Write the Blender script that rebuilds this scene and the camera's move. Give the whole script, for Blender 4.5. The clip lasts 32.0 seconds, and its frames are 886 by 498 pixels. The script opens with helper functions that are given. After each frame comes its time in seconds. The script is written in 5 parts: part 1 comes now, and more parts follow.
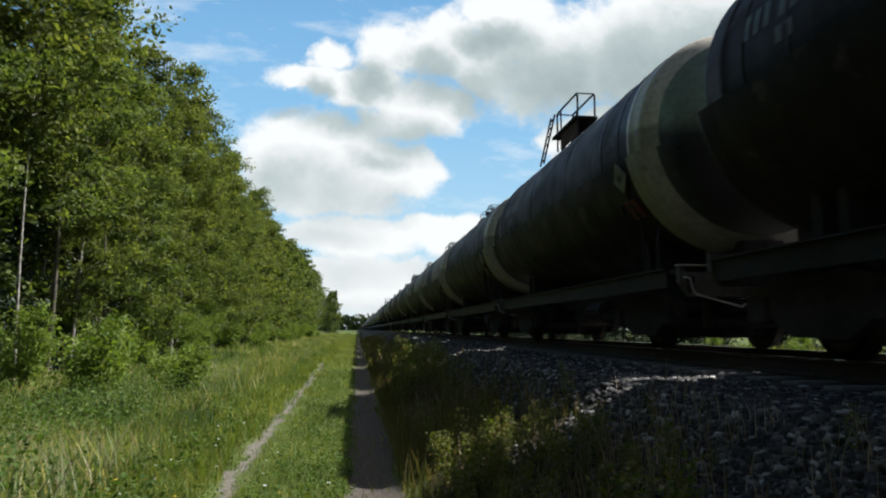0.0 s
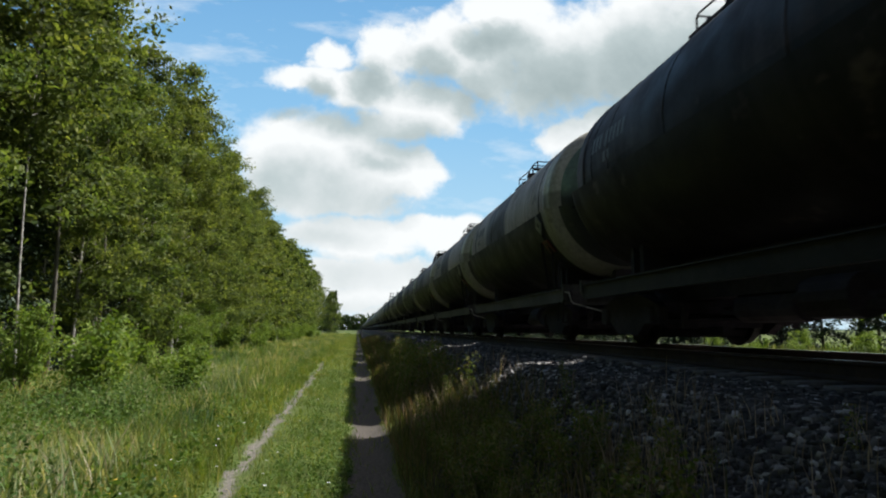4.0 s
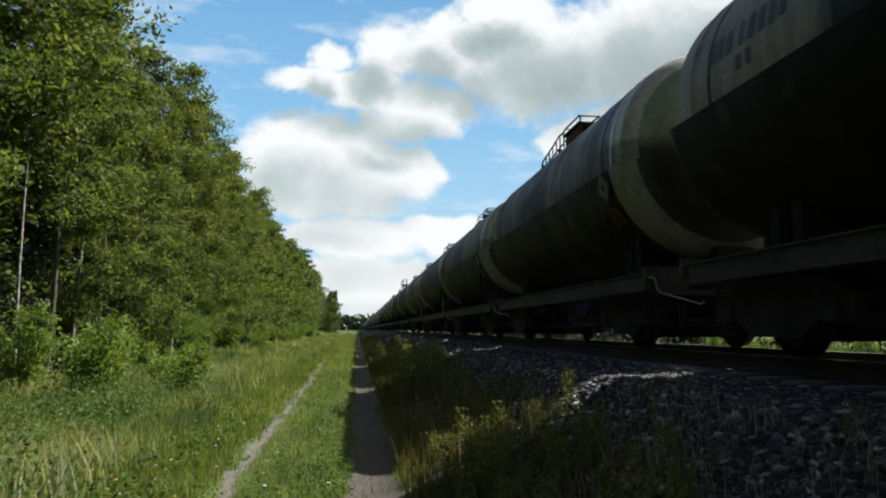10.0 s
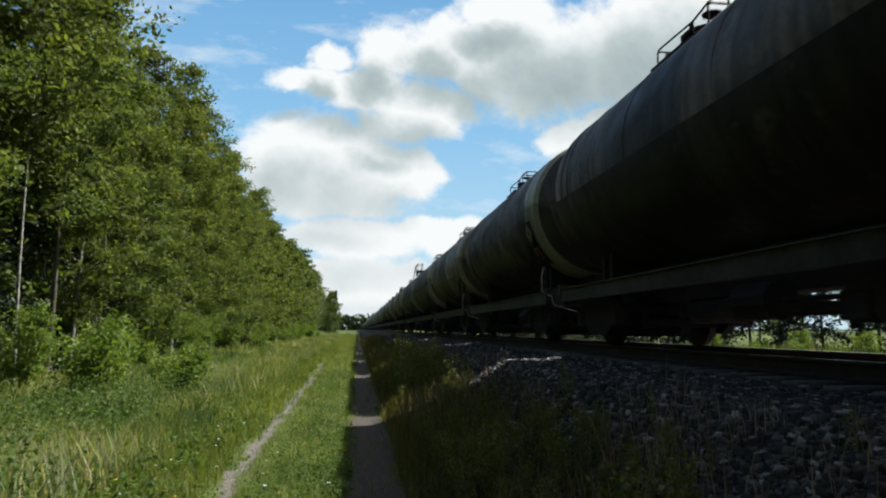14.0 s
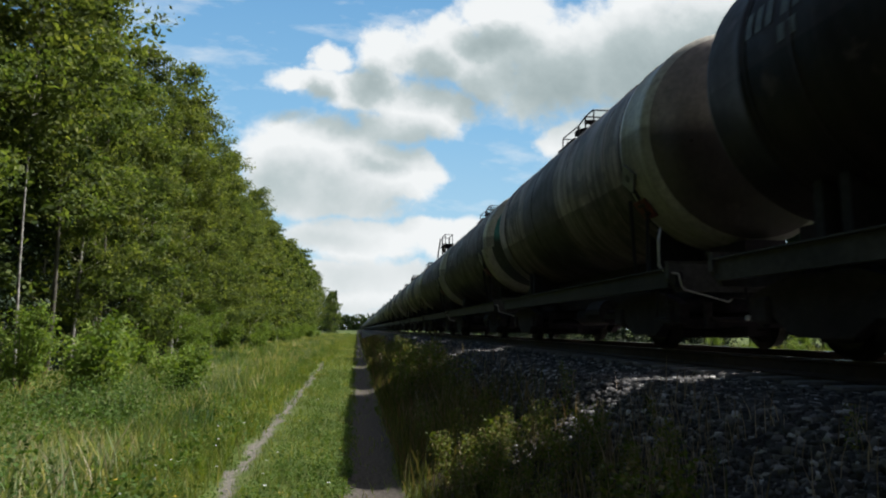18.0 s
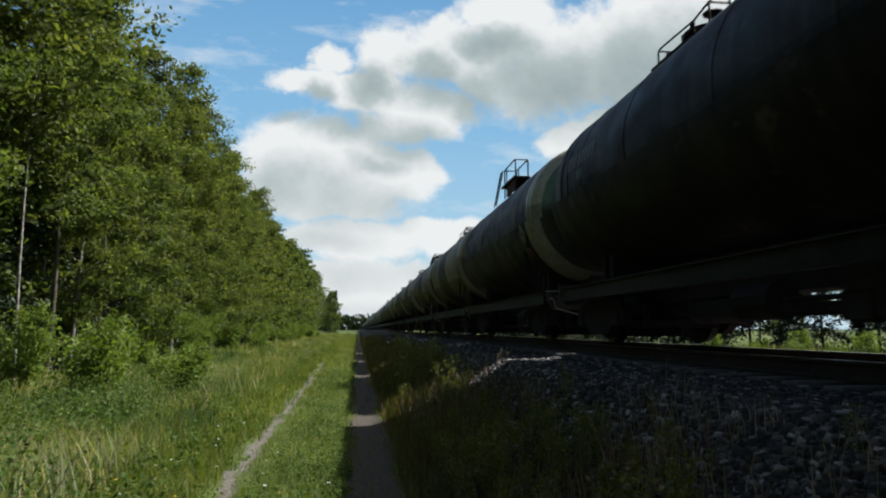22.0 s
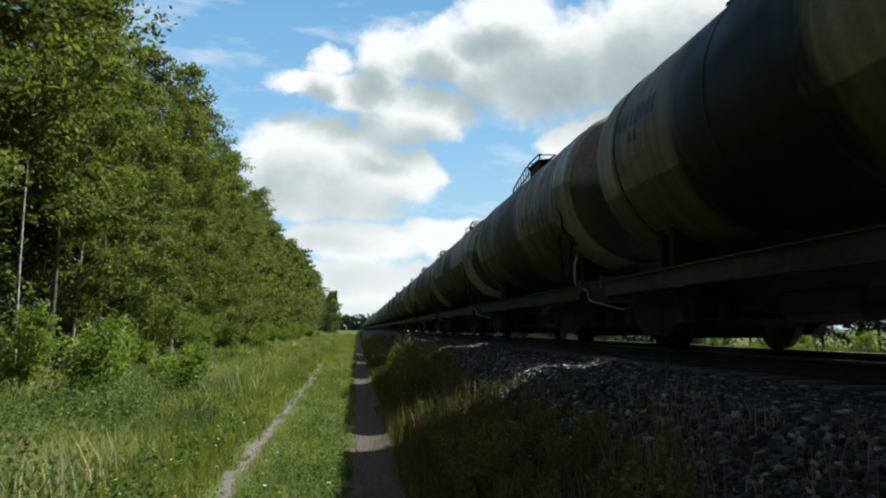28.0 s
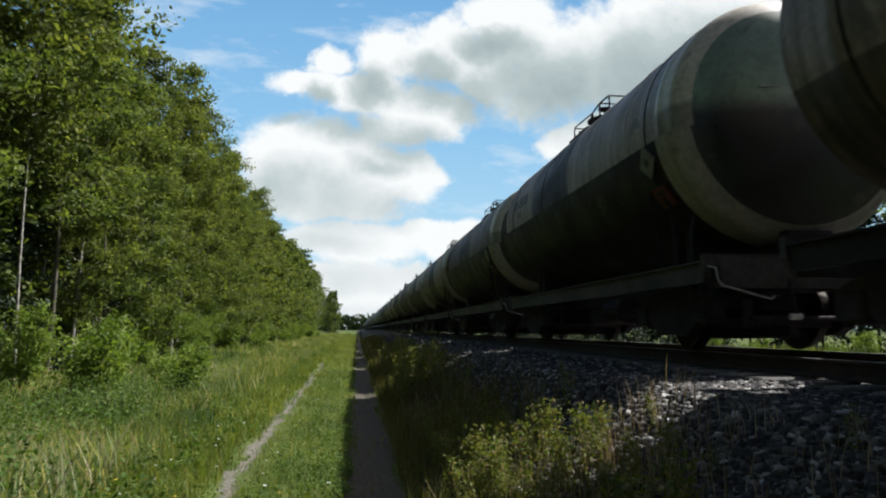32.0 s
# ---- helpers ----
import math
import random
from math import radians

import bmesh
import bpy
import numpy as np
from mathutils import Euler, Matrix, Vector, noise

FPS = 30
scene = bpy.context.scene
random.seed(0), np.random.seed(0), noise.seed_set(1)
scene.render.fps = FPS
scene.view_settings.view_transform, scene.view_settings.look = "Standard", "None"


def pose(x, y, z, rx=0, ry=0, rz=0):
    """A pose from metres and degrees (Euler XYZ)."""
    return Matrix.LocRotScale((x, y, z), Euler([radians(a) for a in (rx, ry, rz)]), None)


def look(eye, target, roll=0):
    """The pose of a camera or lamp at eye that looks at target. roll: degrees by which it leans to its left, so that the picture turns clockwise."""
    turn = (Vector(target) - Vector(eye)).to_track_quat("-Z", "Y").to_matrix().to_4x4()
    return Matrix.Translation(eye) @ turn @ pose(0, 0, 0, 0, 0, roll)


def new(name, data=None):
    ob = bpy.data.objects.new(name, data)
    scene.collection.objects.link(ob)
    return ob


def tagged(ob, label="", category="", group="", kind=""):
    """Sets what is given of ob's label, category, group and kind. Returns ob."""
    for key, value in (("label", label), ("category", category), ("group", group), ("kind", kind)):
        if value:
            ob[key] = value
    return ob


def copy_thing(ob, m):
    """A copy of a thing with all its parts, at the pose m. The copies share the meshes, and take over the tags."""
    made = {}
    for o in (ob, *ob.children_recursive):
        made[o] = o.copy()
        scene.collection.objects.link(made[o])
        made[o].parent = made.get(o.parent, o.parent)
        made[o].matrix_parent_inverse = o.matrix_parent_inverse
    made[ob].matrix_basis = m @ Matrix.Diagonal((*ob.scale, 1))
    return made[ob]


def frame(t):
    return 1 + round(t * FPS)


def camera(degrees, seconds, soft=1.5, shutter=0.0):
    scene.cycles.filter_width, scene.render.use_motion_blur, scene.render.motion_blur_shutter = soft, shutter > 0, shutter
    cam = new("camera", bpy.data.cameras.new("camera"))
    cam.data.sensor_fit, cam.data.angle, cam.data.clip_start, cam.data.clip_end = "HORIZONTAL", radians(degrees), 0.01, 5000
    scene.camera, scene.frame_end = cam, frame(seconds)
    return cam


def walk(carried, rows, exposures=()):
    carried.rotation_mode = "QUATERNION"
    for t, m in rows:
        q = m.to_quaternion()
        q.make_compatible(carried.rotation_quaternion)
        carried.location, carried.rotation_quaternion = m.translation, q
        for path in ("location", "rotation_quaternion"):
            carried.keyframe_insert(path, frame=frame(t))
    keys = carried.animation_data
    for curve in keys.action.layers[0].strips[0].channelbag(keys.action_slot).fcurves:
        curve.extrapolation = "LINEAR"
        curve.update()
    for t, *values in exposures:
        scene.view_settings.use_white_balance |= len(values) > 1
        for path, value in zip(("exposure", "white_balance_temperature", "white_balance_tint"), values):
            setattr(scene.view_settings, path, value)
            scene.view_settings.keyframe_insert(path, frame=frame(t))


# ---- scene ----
# ------------------------------------------------------------ camera
EYE = 1.50
cam = camera(67.4, 32.0, soft=2.05, shutter=0.4)
CAM = look((0, 0, EYE), (0.12636, 0.98471, EYE + 0.11988))
walk(cam, [(0, CAM), (32, CAM)], exposures=[(0, 0.80), (14, 0.76), (18, 0.68), (22, 0.60), (25, 0.72), (28, 0.78), (32, 0.78)])

# ------------------------------------------------------------ plan (metres)
TRACK = 5.2          # centre line of the track, along +y
RAIL = 1.22          # rail head above the lane
PITCH = 10.62        # wagon length over couplers
LONG = 0.885         # lengths along a wagon against its drawing
AXIS = 2.88          # tank axis above rail head
RAD = 1.5            # tank radius
JACKET = 1.6         # outer radius of the steam jacket round the lower half
SIDING = 9.3         # centre line of the second track
SIDING_RAIL = 0.90   # its rail head


def travel(t):
    """How far the train has come at t seconds."""
    return 4.2723 * t - 0.00779 * t * t


def smooth(a, b, x):
    k = min(1.0, max(0.0, (x - a) / (b - a)))
    return k * k * (3 - 2 * k)


def height(x, y):
    """Ground height over the plan."""
    n = noise.noise((x * 0.35, y * 0.25, 0.0)) * 0.06 + noise.noise((x * 1.7, y * 1.3, 4.0)) * 0.025
    bank = (0.88 + 0.08 * (1 - smooth(5.5, 9.5, y))) * (0.60 * smooth(0.30, 2.5, x) + 0.40 * smooth(1.95, 2.85, x))
    bank += max(0.0, 0.97 - bank) * smooth(3.5, 4.1, x)
    if x > 7.2:
        bank = 0.97 - 0.32 * smooth(6.9, 7.9, x) - 0.15 * smooth(11.0, 13.5, x)
    z = bank
    if x < -1.6:
        z -= 0.16 * smooth(-1.6, -3.6, x) - 0.30 * smooth(-4.2, -8.5, x)
    rut = math.exp(-((x + 1.15 + 0.011 * y) / 0.14) ** 2) + 1.2 * math.exp(-((x - 0.17) / 0.26) ** 2)
    z -= 0.035 * rut
    if x > 2.4 and x < 8:
        n *= 0.35
    if x > 12 or x < -12:
        n *= 2.5
    return z + n * (0.35 if -1.4 < x < 0.6 else 1.0)


# ------------------------------------------------------------ world and sun
SUN = Vector((0.84, 0.27, 1.0)).normalized()
world = bpy.data.worlds.new("world")
scene.world = world
world.use_nodes = True
wn, wl = world.node_tree.nodes, world.node_tree.links
sky = wn.new("ShaderNodeTexSky")
sky.sky_type = "NISHITA"
sky.sun_disc = False
sky.sun_elevation = math.asin(SUN.z)
sky.sun_rotation = math.atan2(SUN.x, SUN.y)
sky.air_density, sky.dust_density, sky.ozone_density = 0.8, 3.0, 0.6
wl.new(sky.outputs["Color"], wn["Background"].inputs["Color"])
wn["Background"].inputs["Strength"].default_value = 0.05
lamp = bpy.data.lights.new("sun", "SUN")
lamp.energy, lamp.angle, lamp.color = 5.0, radians(0.55), (1.0, 0.97, 0.945)
sun = new("sun", lamp)
sun.matrix_world = look((30, 10, 40), Vector((30, 10, 40)) - SUN)

# ------------------------------------------------------------ materials
def nodes_of(name):
    m = bpy.data.materials.new(name)
    m.use_nodes = True
    return m, m.node_tree.nodes, m.node_tree.links


def ramp_node(n, stops):
    r = n.new("ShaderNodeValToRGB")
    e = r.color_ramp.elements
    e[0].position, e[0].color = stops[0][0], (*stops[0][1], 1)
    e[1].position, e[1].color = stops[-1][0], (*stops[-1][1], 1)
    for p, c in stops[1:-1]:
        k = e.new(p)
        k.color = (*c, 1)
    return r


def noise_node(n, l, vec, scale, detail=4, rough=0.6):
    t = n.new("ShaderNodeTexNoise")
    t.inputs["Scale"].default_value = scale
    t.inputs["Detail"].default_value = detail
    t.inputs["Roughness"].default_value = rough
    if vec:
        l.new(vec, t.inputs["Vector"])
    return t


def math_node(n, l, op, a, b=None, clamp=False):
    k = n.new("ShaderNodeMath")
    k.operation, k.use_clamp = op, clamp
    for i, v in enumerate((a, b)):
        if v is None:
            continue
        if isinstance(v, (int, float)):
            k.inputs[i].default_value = v
        else:
            l.new(v, k.inputs[i])
    return k.outputs[0]


def mix_node(n, l, fac, a, b, mode="MIX"):
    k = n.new("ShaderNodeMix")
    k.data_type, k.blend_type = "RGBA", mode
    for i, v in ((0, fac), (6, a), (7, b)):
        if isinstance(v, (int, float)):
            k.inputs[i].default_value = v
        elif isinstance(v, tuple):
            k.inputs[i].default_value = (*v, 1)
        else:
            l.new(v, k.inputs[i])
    return k.outputs[2]


def add_bump(n, l, height_out, strength, dist=0.01):
    b = n.new("ShaderNodeBump")
    b.inputs["Strength"].default_value = strength
    b.inputs["Distance"].default_value = dist
    l.new(height_out, b.inputs["Height"])
    l.new(b.outputs["Normal"], n["Principled BSDF"].inputs["Normal"])


def plain(name, c1, c2, scale=3.0, rough=0.6, metal=0.0, bump=0.25, stretch=(1, 1, 1), per_object=0.0, spec=0.4):
    """Two tones by coarse noise, fine grain over it, and a fine relief."""
    m, n, l = nodes_of(name)
    tc = n.new("ShaderNodeTexCoord")
    mp = n.new("ShaderNodeMapping")
    mp.inputs["Scale"].default_value = stretch
    l.new(tc.outputs["Object"], mp.inputs["Vector"])
    a = noise_node(n, l, mp.outputs[0], scale)
    b = noise_node(n, l, mp.outputs[0], scale * 9, 6)
    r = ramp_node(n, [(0.34, c1), (0.66, c2)])
    l.new(a.outputs["Fac"], r.inputs[0])
    g = ramp_node(n, [(0.25, (0.62, 0.62, 0.62)), (0.75, (1.25, 1.25, 1.25))])
    l.new(b.outputs["Fac"], g.inputs[0])
    col = mix_node(n, l, 1.0, r.outputs[0], g.outputs[0], "MULTIPLY")
    if per_object:
        oi = n.new("ShaderNodeObjectInfo")
        v = ramp_node(n, [(0, (1 - per_object,) * 3), (1, (1 + per_object,) * 3)])
        l.new(oi.outputs["Random"], v.inputs[0])
        col = mix_node(n, l, 1.0, col, v.outputs[0], "MULTIPLY")
    p = n["Principled BSDF"]
    l.new(col, p.inputs["Base Color"])
    p.inputs["Roughness"].default_value = rough
    p.inputs["Metallic"].default_value = metal
    p.inputs["Specular IOR Level"].default_value = spec
    add_bump(n, l, b.outputs["Fac"], bump)
    return m


def tank_paint(name, upper, lower, line=-9.0, streak=0.5, stain=0.6, rough=0.55, patch=0.0, soft=40.0, gloss=0.16, tint=(1.22, 0.92, 1.10)):
    """Weathered paint: one colour above a line, sharp or soft, and another below (a paint line on the two-tone
    barrels), run-down streaks, an oil spill under the hatch."""
    m, n, l = nodes_of(name)
    tc = n.new("ShaderNodeTexCoord")
    s = n.new("ShaderNodeSeparateXYZ")
    l.new(tc.outputs["Object"], s.inputs[0])
    wob = noise_node(n, l, tc.outputs["Object"], 1.3, 5)
    fine = noise_node(n, l, tc.outputs["Object"], 14.0, 6)
    mp = n.new("ShaderNodeMapping")
    mp.inputs["Scale"].default_value = (0.5, 3.2, 0.35)
    l.new(tc.outputs["Object"], mp.inputs["Vector"])
    run = noise_node(n, l, mp.outputs[0], 1.6, 6, 0.65)
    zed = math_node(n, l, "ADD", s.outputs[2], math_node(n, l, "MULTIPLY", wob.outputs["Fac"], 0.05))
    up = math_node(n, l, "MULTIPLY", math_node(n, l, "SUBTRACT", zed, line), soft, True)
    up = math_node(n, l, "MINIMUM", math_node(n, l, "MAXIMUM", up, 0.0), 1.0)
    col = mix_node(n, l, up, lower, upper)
    sr = ramp_node(n, [(0.38, (1, 1, 1)), (0.62, (1 - streak, 1 - streak, 1 - streak * 1.05))])
    l.new(run.outputs["Fac"], sr.inputs[0])
    col = mix_node(n, l, 1.0, col, sr.outputs[0], "MULTIPLY")
    # oil spilt from the hatch, in a ragged belt round the middle of the barrel
    d = math_node(n, l, "ADD", math_node(n, l, "SUBTRACT", s.outputs[1], 0.8), math_node(n, l, "MULTIPLY", math_node(n, l, "SUBTRACT", run.outputs["Fac"], 0.5), 1.1))
    d = math_node(n, l, "MULTIPLY", math_node(n, l, "ABSOLUTE", d), 0.5)
    sp = ramp_node(n, [(0.54, (stain,) * 3), (0.68, (0, 0, 0))])
    l.new(d, sp.inputs[0])
    col = mix_node(n, l, sp.outputs[0], col, (0.009, 0.0085, 0.008))
    sc = ramp_node(n, [(0.62, (0, 0, 0)), (0.70, (0.55, 0.55, 0.55))])
    scuff = noise_node(n, l, tc.outputs["Object"], 2.4, 4, 0.55)
    l.new(scuff.outputs["Fac"], sc.inputs[0])
    col = mix_node(n, l, sc.outputs[0], col, (0.075, 0.068, 0.06))
    if patch:
        pt = ramp_node(n, [(0.55, (0, 0, 0)), (0.60, (patch,) * 3)])
        big = noise_node(n, l, tc.outputs["Object"], 0.9, 3)
        l.new(big.outputs["Fac"], pt.inputs[0])
        col = mix_node(n, l, pt.outputs[0], col, (0.02, 0.019, 0.018))
    g = ramp_node(n, [(0.3, (0.75, 0.75, 0.75)), (0.7, (1.15, 1.15, 1.15))])
    l.new(fine.outputs["Fac"], g.inputs[0])
    col = mix_node(n, l, 1.0, col, g.outputs[0], "MULTIPLY")
    col = mix_node(n, l, 1.0, col, tint, "MULTIPLY")
    p = n["Principled BSDF"]
    l.new(col, p.inputs["Base Color"])
    rr = ramp_node(n, [(0.3, (rough - 0.12,) * 3), (0.7, (rough + 0.2,) * 3)])
    l.new(wob.outputs["Fac"], rr.inputs[0])
    l.new(rr.outputs[0], p.inputs["Roughness"])
    p.inputs["Specular IOR Level"].default_value = gloss
    add_bump(n, l, fine.outputs["Fac"], 0.12)
    return m


def foliage(name, stops, rough=0.55, trans=0.35, gloss=0.3, drift=0.0, clump=0.0):
    """Leaves: colour varies from leaf to leaf, and some light passes through."""
    m, n, l = nodes_of(name)
    geo = n.new("ShaderNodeNewGeometry")
    r = ramp_node(n, stops)
    l.new(geo.outputs["Random Per Island"], r.inputs[0])
    tc = n.new("ShaderNodeTexCoord")
    big = noise_node(n, l, tc.outputs["Object"], 1.7 if clump else 0.8, 3)
    v = ramp_node(n, [(0.3, (0.68 - 0.5 * clump, 0.72 - 0.5 * clump, 0.7 - 0.4 * clump)), (0.7, (1.25 + clump, 1.2 + clump, 1.1 + 0.6 * clump))])
    l.new(big.outputs["Fac"], v.inputs[0])
    col = mix_node(n, l, 1.0, r.outputs[0], v.outputs[0], "MULTIPLY")
    col = mix_node(n, l, 1.0, col, (1.03, 0.97, 1.22), "MULTIPLY")
    if drift:
        wide = noise_node(n, l, tc.outputs["Object"], 0.42, 4, 0.6)
        w = ramp_node(n, [(0.34, (1 - drift, 1 - 0.72 * drift, 1 - 0.6 * drift)), (0.5, (1, 1, 1)), (0.68, (1 + 0.75 * drift, 1 + 0.45 * drift, 1 + 0.6 * drift))])
        l.new(wide.outputs["Fac"], w.inputs[0])
        col = mix_node(n, l, 1.0, col, w.outputs[0], "MULTIPLY")
    p = n["Principled BSDF"]
    l.new(col, p.inputs["Base Color"])
    p.inputs["Roughness"].default_value = rough
    p.inputs["Specular IOR Level"].default_value = gloss
    tr = n.new("ShaderNodeBsdfTranslucent")
    l.new(mix_node(n, l, 1.0, col, (1.3, 1.35, 0.5), "MULTIPLY"), tr.inputs["Color"])
    mx = n.new("ShaderNodeMixShader")
    mx.inputs[0].default_value = trans
    l.new(p.outputs[0], mx.inputs[1])
    l.new(tr.outputs[0], mx.inputs[2])
    l.new(mx.outputs[0], n["Material Output"].inputs["Surface"])
    return m


def ground_material():
    """Soil, grass floor, trodden ruts and ballast dust by their strips of the plan."""
    m, n, l = nodes_of("ground")
    tc = n.new("ShaderNodeTexCoord")
    s = n.new("ShaderNodeSeparateXYZ")
    l.new(tc.outputs["Object"], s.inputs[0])
    wob = noise_node(n, l, tc.outputs["Object"], 1.1, 5)
    fine = noise_node(n, l, tc.outputs["Object"], 26.0, 7, 0.7)
    mid = noise_node(n, l, tc.outputs["Object"], 5.0, 5)
    x = math_node(n, l, "ADD", s.outputs[0], math_node(n, l, "MULTIPLY", math_node(n, l, "SUBTRACT", wob.outputs["Fac"], 0.5), 0.5))
    x = math_node(n, l, "ADD", x, math_node(n, l, "MULTIPLY", math_node(n, l, "SUBTRACT", mid.outputs["Fac"], 0.5), 0.25))

    def strip(lo, hi, soft, x=x):
        a = math_node(n, l, "MULTIPLY", math_node(n, l, "SUBTRACT", x, lo), 1 / soft, True)
        b = math_node(n, l, "MULTIPLY", math_node(n, l, "SUBTRACT", hi, x), 1 / soft, True)
        return math_node(n, l, "MINIMUM", a, b, True)

    gr = ramp_node(n, [(0.3, (0.045, 0.07, 0.016)), (0.55, (0.085, 0.115, 0.026)), (0.75, (0.12, 0.115, 0.05))])
    l.new(mid.outputs["Fac"], gr.inputs[0])
    di = ramp_node(n, [(0.3, (0.05, 0.043, 0.036)), (0.7, (0.125, 0.11, 0.092))])
    pa = ramp_node(n, [(0.3, (0.09, 0.083, 0.067)), (0.7, (0.21, 0.195, 0.165))])
    l.new(fine.outputs["Fac"], pa.inputs[0])
    l.new(fine.outputs["Fac"], di.inputs[0])
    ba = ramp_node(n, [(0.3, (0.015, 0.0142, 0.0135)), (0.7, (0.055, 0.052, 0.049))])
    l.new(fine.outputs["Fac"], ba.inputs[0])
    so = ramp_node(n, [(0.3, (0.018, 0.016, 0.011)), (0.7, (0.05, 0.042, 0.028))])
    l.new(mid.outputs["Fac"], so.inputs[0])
    xl = math_node(n, l, "ADD", x, math_node(n, l, "MULTIPLY", s.outputs[1], 0.011))
    worn = math_node(n, l, "MULTIPLY", math_node(n, l, "SUBTRACT", 34.0, s.outputs[1]), 0.2, True)
    col = mix_node(n, l, math_node(n, l, "MULTIPLY", strip(-1.27, -1.05, 0.08, xl), worn), gr.outputs[0], pa.outputs[0])
    col = mix_node(n, l, strip(-0.12, 0.52, 0.10), col, di.outputs[0])
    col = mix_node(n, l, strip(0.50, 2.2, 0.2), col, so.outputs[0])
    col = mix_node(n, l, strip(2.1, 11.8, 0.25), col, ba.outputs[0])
    g = ramp_node(n, [(0.25, (0.6, 0.6, 0.6)), (0.75, (1.3, 1.3, 1.3))])
    l.new(fine.outputs["Fac"], g.inputs[0])
    col = mix_node(n, l, 1.0, col, g.outputs[0], "MULTIPLY")
    p = n["Principled BSDF"]
    l.new(col, p.inputs["Base Color"])
    p.inputs["Roughness"].default_value = 0.95
    p.inputs["Specular IOR Level"].default_value = 0.15
    add_bump(n, l, fine.outputs["Fac"], 0.7, 0.03)
    return m


M_GROUND = ground_material()
M_STEEL = plain("dirty_steel", (0.022, 0.0175, 0.02), (0.045, 0.036, 0.041), 2.0, 0.8, 0.0, spec=0.12)
M_BLACK = plain("sooty_black_paint", (0.016, 0.0145, 0.0155), (0.032, 0.028, 0.03), 1.5, 0.75, spec=0.12)
M_GREYBEAM = plain("grey_frame_paint", (0.032, 0.029, 0.029), (0.062, 0.055, 0.055), 1.6, 0.6, 0.0, 0.2, spec=0.12)
M_DARKBEAM = plain("dark_frame_paint", (0.012, 0.0105, 0.011), (0.026, 0.022, 0.0235), 1.6, 0.6, spec=0.12)
M_RUST = plain("rusty_plate", (0.085, 0.05, 0.036), (0.15, 0.09, 0.065), 3.0, 0.85, spec=0.12)
M_ENDBEAM = plain("grey_end_beam_paint", (0.05, 0.046, 0.046), (0.09, 0.083, 0.082), 1.6, 0.6, 0.0, 0.2, spec=0.12)
M_WORN = plain("polished_steel", (0.42, 0.41, 0.40), (0.58, 0.57, 0.56), 6.0, 0.28, 1.0, 0.1)
M_WHEEL = plain("wheel_steel", (0.05, 0.045, 0.04), (0.10, 0.09, 0.08), 4.0, 0.5, 0.6)
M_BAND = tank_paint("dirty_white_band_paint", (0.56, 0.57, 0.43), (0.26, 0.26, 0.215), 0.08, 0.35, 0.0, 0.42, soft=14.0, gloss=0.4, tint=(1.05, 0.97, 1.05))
# end caps: dirty below; part of the soft pale top is light put into colour
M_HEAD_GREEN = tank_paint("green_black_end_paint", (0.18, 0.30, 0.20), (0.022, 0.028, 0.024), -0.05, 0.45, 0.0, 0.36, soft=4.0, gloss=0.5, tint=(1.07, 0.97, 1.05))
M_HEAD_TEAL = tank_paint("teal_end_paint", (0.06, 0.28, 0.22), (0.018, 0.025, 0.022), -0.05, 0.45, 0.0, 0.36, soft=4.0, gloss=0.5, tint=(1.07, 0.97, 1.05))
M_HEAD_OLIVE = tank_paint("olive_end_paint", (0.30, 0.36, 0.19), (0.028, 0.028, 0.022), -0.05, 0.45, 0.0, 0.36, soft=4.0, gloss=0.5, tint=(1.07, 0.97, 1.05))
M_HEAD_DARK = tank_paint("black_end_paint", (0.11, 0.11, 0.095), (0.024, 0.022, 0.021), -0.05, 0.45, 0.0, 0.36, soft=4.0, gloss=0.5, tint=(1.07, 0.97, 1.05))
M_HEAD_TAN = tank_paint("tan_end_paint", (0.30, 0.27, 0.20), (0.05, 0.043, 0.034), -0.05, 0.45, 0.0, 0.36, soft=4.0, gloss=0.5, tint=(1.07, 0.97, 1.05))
M_WHITE = plain("white_sign_paint", (0.085, 0.082, 0.076), (0.16, 0.155, 0.145), 5.0, 0.5, 0.0, 0.05)
M_ORANGE = plain("orange_red_sign_paint", (0.08, 0.011, 0.008), (0.125, 0.019, 0.01), 5.0, 0.5, 0.0, 0.05)
M_LETTER = plain("pale_marking_paint", (0.06, 0.058, 0.054), (0.12, 0.115, 0.108), 8.0, 0.6, 0.0, 0.05)
M_INK = plain("black_marking_paint", (0.015, 0.015, 0.015), (0.03, 0.03, 0.03), 8.0, 0.6, 0.0, 0.05)
# pale tone that puts the sunlight between wagons into the colour
M_SUNLIT = plain("sunlit_pale_paint", (0.45, 0.44, 0.42), (0.62, 0.61, 0.58), 8.0, 0.4, 0.0, 0.05)
M_PALE_ROD = plain("pale_rod_paint", (0.28, 0.275, 0.26), (0.42, 0.41, 0.39), 8.0, 0.45, 0.0, 0.05)
